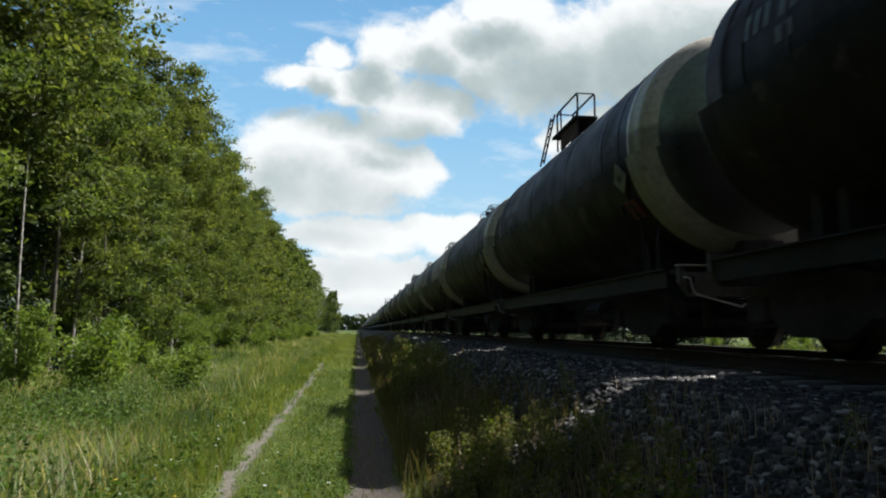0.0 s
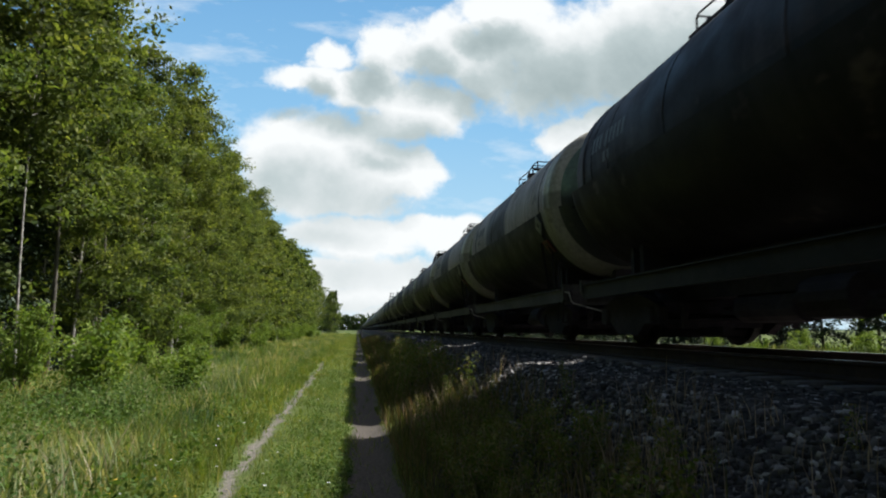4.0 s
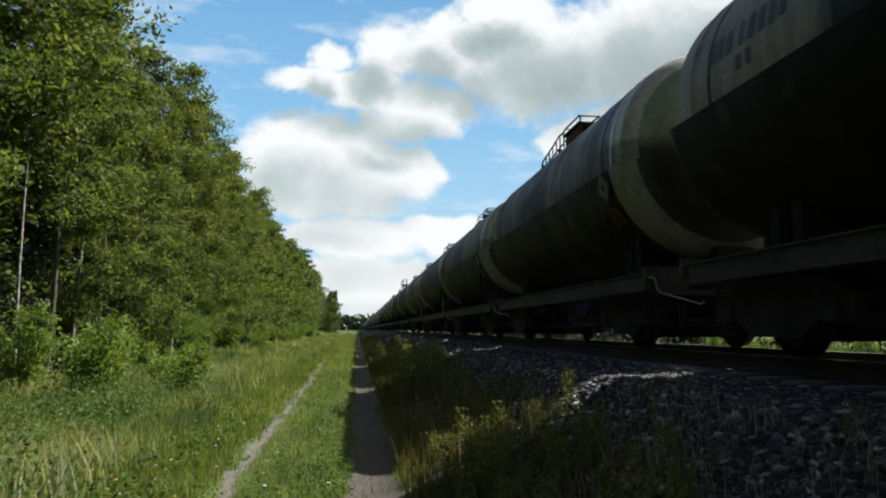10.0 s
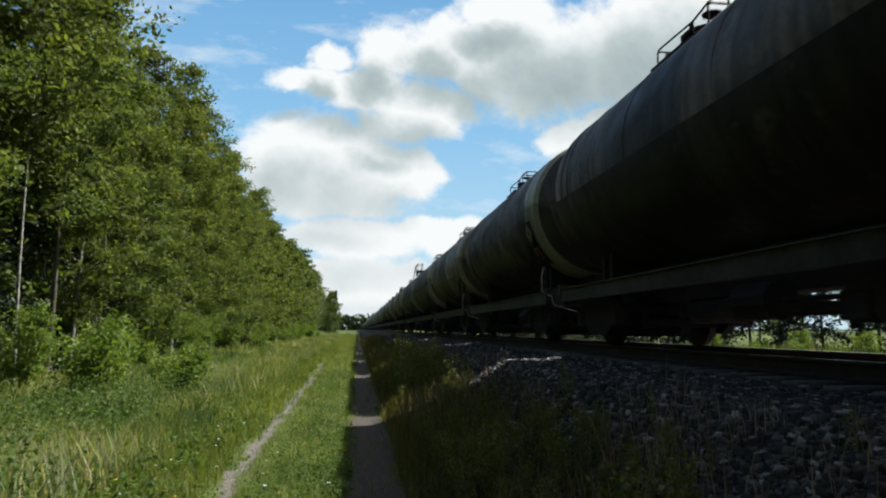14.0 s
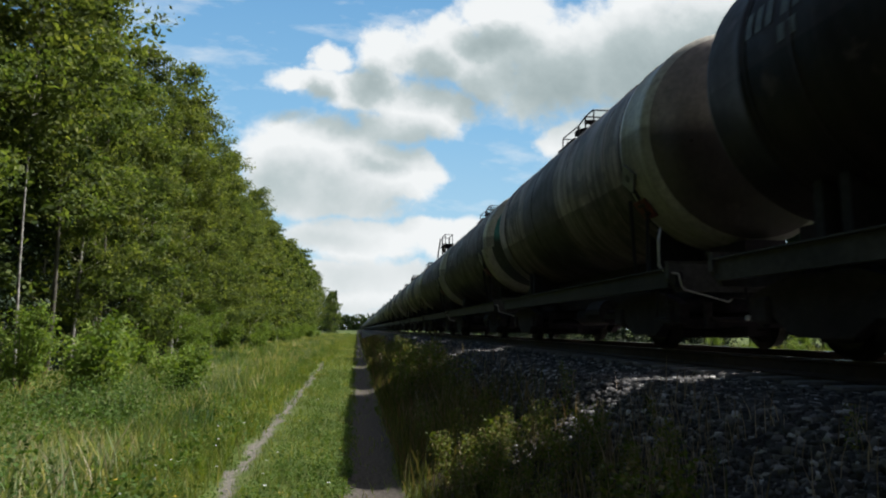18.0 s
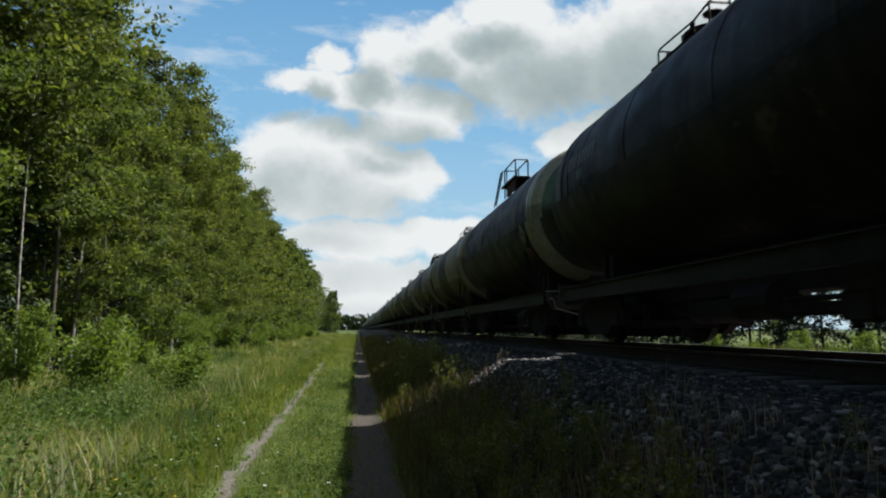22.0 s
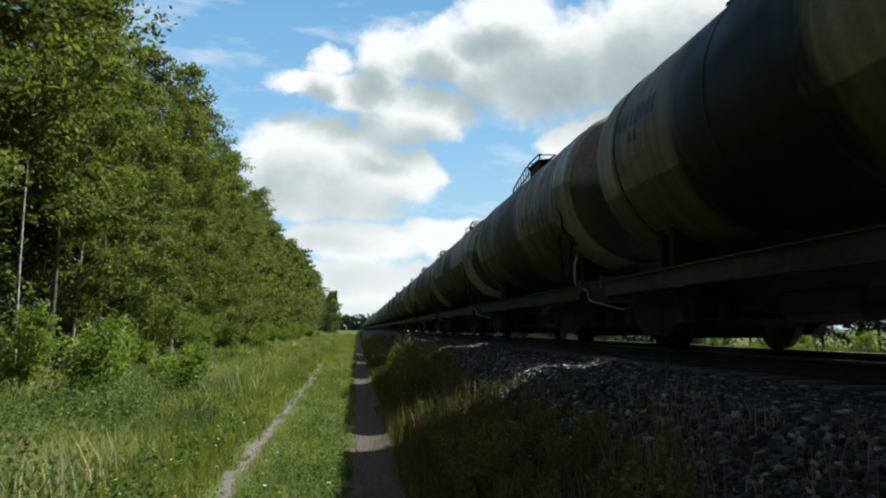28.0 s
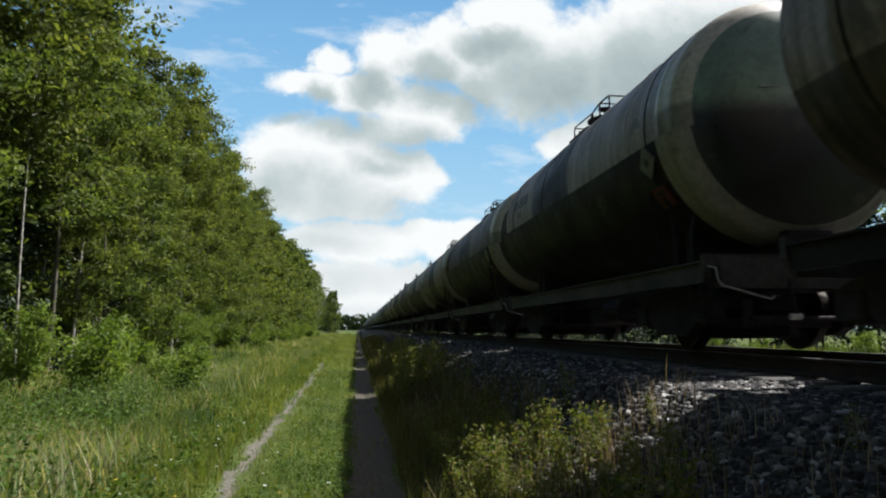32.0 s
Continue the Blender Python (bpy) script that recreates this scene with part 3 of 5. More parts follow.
def make_headstock(bm, y, top):
    """The end beam: a plate whose lower corners are cut, with a flange behind."""
    out = [(-1.36, top), (1.36, top), (1.36, top - 0.20), (1.24, top - 0.37), (-1.24, top - 0.37), (-1.36, top - 0.20)]
    a = [bm.verts.new((x, y, z)) for x, z in out]
    b = [bm.verts.new((x, y + 0.095, z)) for x, z in out]
    bm.faces.new(a[::-1])
    bm.faces.new(b)
    for i in range(6):
        bm.faces.new((a[i], a[(i + 1) % 6], b[(i + 1) % 6], b[i]))


def make_saddle(bm, y):
    """A cradle plate under the barrel, cut to its curve."""
    xs = [-0.9 + 1.8 * i / 12 for i in range(13)]
    lower = [(x, 0.84) for x in (0.9, -0.9)]
    upper = [(x, AXIS - math.sqrt(RAD * RAD - x * x) + 0.02) for x in xs]
    a = [bm.verts.new((x, y - 0.07, z)) for x, z in upper + lower]
    b = [bm.verts.new((x, y + 0.07, z)) for x, z in upper + lower]
    k = len(a)
    bm.faces.new(a)
    bm.faces.new(b[::-1])
    for i in range(k):
        bm.faces.new((a[i], b[i], b[(i + 1) % k], a[(i + 1) % k]))


def make_wheelset(bm):
    prof = [(-1.08, 0.0), (-1.08, 0.065), (-0.95, 0.065), (-0.95, 0.10), (-0.86, 0.10), (-0.855, 0.38), (-0.865, 0.40), (-0.865, 0.465), (-0.76, 0.475), (-0.735, 0.50), (-0.725, 0.50), (-0.72, 0.40), (-0.74, 0.38), (-0.75, 0.11), (-0.68, 0.10), (-0.64, 0.085)]
    prof = prof + [(-y, r) for y, r in reversed(prof)]
    seg = 28
    ring(bm, prof, seg)
    bmesh.ops.rotate(bm, verts=bm.verts[:], cent=(0, 0, 0), matrix=Matrix.Rotation(radians(90), 3, "Z"))


def make_side_frame(bm):
    out = [(-1.22, 0.36), (-1.22, 0.60), (-1.0, 0.68), (-0.55, 0.78), (0.55, 0.78), (1.0, 0.68), (1.22, 0.60), (1.22, 0.36), (1.05, 0.36), (1.05, 0.50), (0.80, 0.50), (0.80, 0.40), (0.42, 0.20), (-0.42, 0.20), (-0.80, 0.40), (-0.80, 0.50), (-1.05, 0.50), (-1.05, 0.36)]
    a = [bm.verts.new((-0.07, y, z)) for y, z in out]
    b = [bm.verts.new((0.07, y, z)) for y, z in out]
    k = len(out)
    bm.faces.new(a[::-1])
    bm.faces.new(b)
    for i in range(k):
        bm.faces.new((a[i], a[(i + 1) % k], b[(i + 1) % k], b[i]))


def make_spring(bm):
    for i in range(26):
        a0, a1 = i * 0.9, (i + 1) * 0.9
        rod(bm, (0.05 * math.cos(a0), 0.05 * math.sin(a0), 0.0095 * i), (0.05 * math.cos(a1), 0.05 * math.sin(a1), 0.0095 * (i + 1)), 0.011, 5)


def build_bogie(wagon, y, full):
    bolster = piece("bogie", "bolster", lambda bm: (box(bm, -1.0, 1.0, -0.22, 0.22, 0.50, 0.72, 0.03), box(bm, -0.25, 0.25, -0.25, 0.25, 0.72, 0.80)), M_STEEL, wagon, (0, y, 0), label="black cast bogie")
    for sx in (-1.02, 1.02):
        piece("side_frame", "side_frame", make_side_frame, M_STEEL, bolster, (sx, 0, 0))
        if full:
            for dy in (-0.14, 0.14):
                piece("spring", "spring", make_spring, M_STEEL, bolster, (sx, dy, 0.25))
            for dy in (-0.925, 0.925):
                piece("axle_box", "axle_box", lambda bm: box(bm, -0.12, 0.12, -0.13, 0.13, -0.14, 0.13, 0.03), M_STEEL, bolster, (sx, dy, 0.475))
    if full:
        piece("spring_plank", "plank", lambda bm: (box(bm, -0.95, 0.95, -0.24, 0.24, 0.16, 0.28, 0.02), box(bm, -0.5, 0.5, -0.32, 0.32, 0.28, 0.36)), M_STEEL, bolster)
        for dy in (-0.95, 0.95):
            piece("brake_triangle", "btri", lambda bm: (box(bm, -0.78, 0.78, -0.03, 0.03, 0.30, 0.42), box(bm, -0.06, 0.06, -0.45, 0.45, 0.20, 0.32)), M_STEEL, bolster, (0, dy * 0.62, 0))
    sets = []
    for dy in (-0.925, 0.925):
        sets.append(piece("wheelset", "wheelset", make_wheelset, M_WHEEL, bolster, (0, dy, 0.475), label="steel wheels on an axle"))
    if full:
        for dy in (-1.5, -0.35, 0.35, 1.5):
            piece("brake_beam", "brake_beam", lambda bm: rod(bm, (-0.8, 0, 0), (0.8, 0, 0), 0.03), M_STEEL, bolster, (0, dy, 0.40))
        for sx in (-0.80, 0.80):
            for dy in (-1.44, 1.44):
                piece("brake_block", "brake_block", lambda bm: box(bm, -0.05, 0.05, -0.035, 0.035, -0.17, 0.17, 0.015), M_STEEL, bolster, (sx, dy, 0.46))
    return sets


def rail_loop(bm):
    tube(bm, [(0, 1.74, 0.0), (0, 1.74, 0.40), (0, 1.66, 0.45), (0, 0.44, 0.41), (0, -0.04, 0.48), (0, -0.56, 0.47), (0, -0.61, 0.42), (0, -0.61, -0.02)], 0.016)


def rail_box(bm):
    tube(bm, [(0, 1.34, 0.1), (0, 1.34, 0.98), (0, 1.28, 1.01), (0, -0.23, 1.01), (0, -0.285, 0.96), (0, -0.285, 0.10)], 0.022)


def rail_stair(bm):
    tube(bm, [(0, 2.8, -0.05), (0, 2.65, 0.24), (0, 0.91, 0.52), (0, 0.80, 0.48), (0, 0.46, 0.54), (0, -0.64, 0.54), (0, -0.68, 0.48), (0, -0.68, -0.1)], 0.02)


RAILS = {  # rail shape, its two lines across the tank, posts (y, foot, head), cross bars (y, z), lower bar
    "loop": (rail_loop, (-0.42, 0.42), ((0.44, -0.02, 0.41), (-0.04, -0.02, 0.48)), ((-0.04, 0.48), (-0.61, 0.46), (1.74, 0.44)), None),
    "box": (rail_box, (-0.62, -0.24), ((1.02, 0.1, 1.0),), ((1.34, 1.0), (-0.285, 1.0)), None),
    "stair": (rail_stair, (-0.55, -0.12), tuple((0.62 + i * 0.33, -0.1, 0.50 - i * 0.045) for i in range(7)), ((-0.68, 0.52), (0.46, 0.53)), ((2.72, 0.04), (0.52, 0.26))),
}


def build_handrails(w, kind, y0, z0, full):
    """Bent rails on both sides of the hatch, their posts and cross bars."""
    make, lines, posts, bars, low = RAILS[kind]
    for x in lines:
        rail = piece("handrail", "rail" + kind, make, M_BLACK, w, (x, y0, z0), label="thin black bent handrail")
        for y, za, zb in posts:
            piece("post", f"post{zb - za:.2f}", lambda bm: rod(bm, (0, 0, 0), (0, 0, zb - za), 0.018, 6), M_BLACK, rail, (0, y, za))
        if low:
            (ya, za), (yb, zb) = low
            piece("lower_bar", "lbar" + kind, lambda bm: rod(bm, (0, ya, za), (0, yb, zb), 0.018, 6), M_BLACK, rail)
    if full:
        for y, z in bars:
            piece("cross_bar", f"xbar{lines[0]}{lines[1]}", lambda bm: rod(bm, (lines[0], 0, 0), (lines[1], 0, 0), 0.016, 6), M_BLACK, w, (0, y0 + y, z0 + z))


def make_platform_ladder(bm):
    """A short steep ladder from the barrel's shoulder to the raised platform."""
    a, b = Vector((-0.76, 2.30, 0.0)), Vector((-0.68, 1.50, 1.0))
    for dy in (-0.17, 0.17):
        rod(bm, a + Vector((0, dy, 0)), b + Vector((0, dy, 0)), 0.022, 6)
    for i in range(6):
        p = a.lerp(b, (i + 0.5) / 6)
        rod(bm, p - Vector((0, 0.17, 0)), p + Vector((0, 0.17, 0)), 0.014, 5)


def patch_on_barrel(name, y0, y1, a0, a1, material, wagon, label="", lift=0.005):
    key = f"patch{y0:.2f}{y1:.2f}{a0:.1f}{a1:.1f}"

    def make(bm):
        ring(bm, [(y0, RAD + lift), (y1, RAD + lift)], 4 if a1 - a0 > -20 else 14, radians(a0), radians(a1))
    return piece(name, key, make, material, wagon, (0, 0, AXIS), label=label, smooth_it=True)


def build_wagon(style, full):
    """A four-axle tank wagon; origin at the middle of its length on the rail head, front towards -y."""
    paint, cap, band, rails, beam, bars, label, jacket = style
    start, rim = (4.58, 1.30) if jacket else (4.26, 1.41)
    out = 0.36 if rails == "box" else 0.0      # how much further the end beam stands out
    lip = 1.045 if rails == "box" else 1.115   # top of the end beam
    skin = JACKET if jacket else RAD
    w = new("tank_wagon")
    w.empty_display_size = 0.3
    tagged(w, label, "tank wagon", "tank wagons of the train")
    P, B = M_PAINT[paint], band
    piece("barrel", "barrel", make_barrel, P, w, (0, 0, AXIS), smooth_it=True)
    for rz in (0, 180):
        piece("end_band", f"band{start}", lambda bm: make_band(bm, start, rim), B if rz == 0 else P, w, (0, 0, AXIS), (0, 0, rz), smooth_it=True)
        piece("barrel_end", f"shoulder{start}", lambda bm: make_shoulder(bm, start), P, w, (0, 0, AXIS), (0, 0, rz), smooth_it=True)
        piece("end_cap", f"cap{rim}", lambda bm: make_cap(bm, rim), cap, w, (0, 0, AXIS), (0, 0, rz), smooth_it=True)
        if jacket:
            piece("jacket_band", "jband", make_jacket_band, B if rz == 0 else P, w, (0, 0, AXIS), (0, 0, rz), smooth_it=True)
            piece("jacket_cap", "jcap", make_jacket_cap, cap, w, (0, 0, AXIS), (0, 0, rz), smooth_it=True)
    if jacket:
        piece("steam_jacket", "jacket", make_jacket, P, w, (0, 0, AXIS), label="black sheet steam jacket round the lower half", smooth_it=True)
    for y in ((-3.45, -1.35, 1.35, 3.45) if full else (-3.45, 3.45)):
        piece("weld_seam", f"seam{y}", lambda bm: make_strap(bm, y), P, w, (0, 0, AXIS), smooth_it=True)
    for y in (-4.22, 4.22):
        piece("tie_strap", f"seam{y}", lambda bm: make_strap(bm, y), M_BLACK, w, (0, 0, AXIS), smooth_it=True)
    top = AXIS + RAD
    back = 0.45 if rails == "box" else 0.0
    hatch = piece("hatch", "hatch", lambda bm: (rod(bm, (0, 0, -0.06), (0, 0, 0.26), 0.36, 24), rod(bm, (0, 0, 0.26), (0, 0, 0.32), 0.40, 24)), M_STEEL, w, (0, 1.5 + back, top), label="oil-stained hatch dome")
    if full:
        piece("valve", "valve", lambda bm: (rod(bm, (0, 0, -0.04), (0, 0, 0.34), 0.07, 10), rod(bm, (0, 0, 0.34), (0, 0, 0.42), 0.11, 10)), M_STEEL, w, (0.05, 0.85 + back, top))
        piece("vent_pipe", "vpipe", lambda bm: (rod(bm, (0, 0, -0.04), (0, 0, 0.22), 0.045, 8), rod(bm, (-0.1, 0, 0.22), (0.1, 0, 0.22), 0.05, 8)), M_STEEL, w, (-0.3, 2.2 + back, top - 0.02))
        piece("hand_wheel", "hwheel", lambda bm: (rod(bm, (0, 0, -0.04), (0, 0, 0.38), 0.025, 8), rod(bm, (0, 0, 0.38), (0, 0, 0.41), 0.15, 12)), M_STEEL, w, (-0.2, 1.02 + back, top))
        for i in range(6):
            a = radians(60 * i + 20)
            piece("hatch_bolt", "hbolt", lambda bm: rod(bm, (0, 0, -0.05), (0, 0, 0.06), 0.03, 6), M_STEEL, hatch, (0.40 * math.cos(a), 0.40 * math.sin(a), 0.32))
    if rails == "loop":
        build_handrails(w, "loop", 0.75, top - 0.06, full)
        piece("platform", "lplat", lambda bm: (box(bm, -0.55, 0.55, 0.42, 1.75, 0.03, 0.07), box(bm, -0.52, -0.46, 0.42, 1.75, -0.12, 0.03), box(bm, 0.46, 0.52, 0.42, 1.75, -0.12, 0.03)), M_STEEL, w, (0, 0.75, top))
    elif rails == "box":
        build_handrails(w, "box", 0.85, top - 0.1, full)
        piece("platform", "bplat", lambda bm: box(bm, -0.68, -0.18, -0.30, 1.62, 0.45, 0.51), M_BLACK, w, (0, 0.85, top - 0.1))
        piece("platform_side", "bskirt", lambda bm: box(bm, -0.62, -0.59, -0.26, 1.10, 0.10, 0.445), M_RUST, w, (0, 0.85, top - 0.1), label="rusty plate under the raised platform")
        piece("platform_ladder", "pladder", make_platform_ladder, M_BLACK, w, (0, 0.85, top - 0.1))
    else:
        y0 = 1.17 if paint == "grey" else 0.57
        build_handrails(w, "stair", y0, top - 0.1, full)
        piece("platform", "splat", lambda bm: box(bm, -0.6, -0.08, -0.70, 0.52, 0.35, 0.39), M_BLACK, w, (0, y0, top - 0.1))
        piece("platform_side", "sskirt", lambda bm: box(bm, -0.54, -0.51, -0.66, 0.50, 0.10, 0.345), M_RUST, w, (0, y0, top - 0.1), label="rusty plate under the walkway")
    # frame
    piece("centre_sill", "csill", lambda bm: box(bm, -0.28, 0.28, -5.4, 5.4, 0.72, 1.42), M_STEEL, w)
    for sx in (-1, 1):
        piece("side_beam", "sbeam", lambda bm: (box(bm, -0.05, 0.05, -5.36, 5.36, 0.80, 1.03), box(bm, -0.09, 0.09, -5.36, 5.36, 1.03, 1.05)), beam, w, (sx * 1.28, 0, 0), label="grey side beam" if beam is M_GREYBEAM else "")
    for rz in (0, 180):
        e = out if rz == 0 else 0.0
        piece("headstock", f"headst{e}{lip}", lambda bm: make_headstock(bm, -5.46 - e, lip), M_ENDBEAM, w, (0, 0, 0), (0, 0, rz), label="grey painted end beam")
        if full:
            # platform wagons: sunlit edge painted on as a pale lip
            piece("top_lip", f"toplip{e}{lip}", lambda bm: box(bm, -1.375, 1.375, -5.475 - e, -5.36 - e, lip + 0.002, lip + 0.014), M_SUNLIT if rails == "box" else M_GREYBEAM, w, (0, 0, 0), (0, 0, rz), label="top lip of the end beam")
        if e:
            piece("end_floor", "endfloor", lambda bm: box(bm, -1.30, 1.30, -5.46 - e, -5.36, lip - 0.08, lip - 0.02), M_STEEL, w)
        piece("coupler", "coupl", lambda bm: (box(bm, -0.09, 0.09, -5.75, -5.46, 0.96, 1.14, 0.02), box(bm, -0.20, 0.16, -6.0, -5.72, 0.92, 1.20, 0.05), box(bm, 0.10, 0.24, -6.02, -5.85, 0.95, 1.16, 0.03)), M_STEEL, w, (0, 0, 0), (0, 0, rz))
        for y in ((-3.9,) if not full else (-4.1, -3.7)):
            piece("saddle", f"saddle{y}", lambda bm: make_saddle(bm, y), M_BLACK, w, (0, 0, 0), (0, 0, rz))
        if full:
            piece("uncoupling_lever", f"ulever{e}{lip}", lambda bm: tube(bm, [(-1.33, -5.49 - e, lip - 0.14), (-1.26, -5.53 - e, lip - 0.155), (-1.23, -5.53 - e, lip - 0.30), (-1.19, -5.53 - e, lip - 0.35), (-0.64, -5.58 - e, lip - 0.50), (-0.60, -5.60 - e, lip - 0.46)], 0.012), M_PALE_ROD, w, (0, 0, 0), (0, 0, rz), label="pale worn coupling lever")
            piece("lever_bracket", f"ubrack{e}{lip}", lambda bm: box(bm, -1.27, -1.20, -5.52 - e, -5.46 - e, lip - 0.32, lip - 0.13), M_BLACK, w, (0, 0, 0), (0, 0, rz))
            # added cylinder; its pale colour stands for a sunlit spot between wagons
            piece("hose_head", f"litspot{e}", lambda bm: rod(bm, (-0.41, -5.56 - e, 0.42), (-0.28, -5.56 - e, 0.42), 0.034, 10), M_SUNLIT, w, (0, 0, 0), (0, 0, rz), label="pale cylinder standing for a sunlit spot by the coupler")
            # added pipe that carries the pale cylinder
            piece("end_hose", f"ehose{e}", lambda bm: tube(bm, [(-0.34, -5.56 - e, 0.44), (-0.34, -5.50 - e, 0.62), (-0.34, -5.44 - e, 0.85)], 0.022, 8), M_BLACK, w, (0, 0, 0), (0, 0, rz))
            piece("tie_rod", f"tierod{skin}", lambda bm: (tube(bm, [(-skin * 0.93, -4.42, AXIS - skin * 0.42), (-skin * 0.80, -4.46, AXIS - skin * 0.66), (-1.30, -4.62, 1.06)], 0.022), tube(bm, [(-skin * 0.90, -4.20, AXIS - skin * 0.52), (-1.30, -4.20, 1.05)], 0.028)), M_BLACK, w, (0, 0, 0), (0, 0, rz))
            piece("brake_hose", "hose", lambda bm: tube(bm, [(0.35, -5.45, 0.95), (0.36, -5.6, 0.93), (0.34, -5.75, 0.75), (0.28, -5.9, 0.60), (0.2, -6.0, 0.62)], 0.03, 8), M_BLACK, w, (0, 0, 0), (0, 0, rz))
            piece("corner_step", "cstep", lambda bm: (tube(bm, [(-1.28, -5.2, 0.85), (-1.30, -5.2, 0.42), (-1.30, -4.9, 0.42), (-1.28, -4.9, 0.85)], 0.016), box(bm, -1.36, -1.22, -5.22, -4.88, 0.40, 0.42)), M_BLACK, w, (0, 0, 0), (0, 0, rz))
            piece("grab_rail", "grab", lambda bm: tube(bm, [(-1.30, -5.22, 1.0), (-1.38, -5.22, 1.08), (-1.38, -5.22, 1.40), (-1.31, -5.14, 1.58)], 0.016), M_PALE_ROD if bars == 3 else M_BLACK, w, (0, 0, 0), (0, 0, rz))
            piece("end_rail", "erail", lambda bm: tube(bm, [(-0.55, -5.34, 3.12), (-0.55, -5.44, 3.12), (0.55, -5.44, 3.12), (0.55, -5.34, 3.12)], 0.009), M_PALE_ROD, w, (0, 0, 0), (0, 0, rz))
    if full:
        piece("air_tank", "airt", lambda bm: rod(bm, (-0.1, 0.7, 0.56), (-0.1, 2.1, 0.56), 0.20, 14), M_STEEL, w)
        piece("brake_lever", "blever", lambda bm: (box(bm, -0.75, 0.75, -1.30, -1.22, 0.50, 0.58), box(bm, -0.78, -0.70, -2.4, -1.2, 0.46, 0.54), box(bm, 0.70, 0.78, -1.3, 1.6, 0.46, 0.54)), M_STEEL, w)
        piece("brake_cylinder", "bcyl", lambda bm: (rod(bm, (-0.55, -0.9, 0.60), (-0.55, -0.1, 0.60), 0.22, 14), rod(bm, (-0.55, -2.3, 0.60), (-0.55, -0.9, 0.60), 0.03, 8)), M_STEEL, w)
        piece("brake_rod", "brod", lambda bm: (rod(bm, (0.15, -3.2, 0.58), (0.15, 3.2, 0.58), 0.022, 6), rod(bm, (-0.2, -2.6, 0.50), (-0.2, 2.6, 0.50), 0.02, 6)), M_STEEL, w)
        piece("drain_valve", "drain", lambda bm: (rod(bm, (0, 0, 0.75), (0, 0, 1.45), 0.11, 12), rod(bm, (0, 0, 0.70), (0, 0, 0.76), 0.15, 12)), M_STEEL, w)
        ink = M_INK if paint in ("panel", "tan", "grey") else M_LETTER
        for i in range(8):
            y = 2.75 + i * 0.18 + (0.08 if i > 4 else 0)
            patch_on_barrel("marking", y, y + 0.11, -73, -83, ink, w)
        for i in range(2):
            patch_on_barrel("marking", 3.35 + i * 0.17, 3.46 + i * 0.17, -86, -92, ink, w)
        if paint == "blue":
            for i in range(6):
                patch_on_barrel("marking", -2.6 + i * 0.27, -2.42 + i * 0.27, -70, -80, M_LETTER if ink is M_LETTER else M_INK, w)
        if paint not in ("grey", "tan") and not jacket:
            patch_on_barrel("sign_ground", -4.72, -3.66, -99, -140, M_BLACK, w, "black painted square behind the signs", 0.016)
        sign = piece("diamond_sign", "dia", lambda bm: (box(bm, -0.012, 0.012, -0.165, 0.165, -0.165, 0.165),), M_WHITE, w, (-math.sqrt(skin * skin - 0.25) - 0.035, -4.42, AXIS - 0.5), (45, -19, 0), label="white diamond hazard sign")
        piece("sign_mark", "diam", lambda bm: box(bm, -0.004, 0.004, -0.05, 0.05, -0.05, 0.05), M_INK, sign, (-0.014, 0, 0))
        plate = piece("orange_sign", "ora", lambda bm: box(bm, -0.012, 0.012, -0.20, 0.20, -0.15, 0.15), M_ORANGE, w, (-math.sqrt(skin * skin - 0.865) - 0.04, -4.42, AXIS - 0.93), (0, -38, 0), label="orange-red hazard plate")
        for dz in (-0.07, 0.07):
            piece("plate_bar", "orab", lambda bm: box(bm, -0.004, 0.004, -0.13, 0.13, -0.025, 0.025), M_INK, plate, (-0.013, 0, dz))
    return w, build_bogie(w, -3.9, full) + build_bogie(w, 3.9, full)


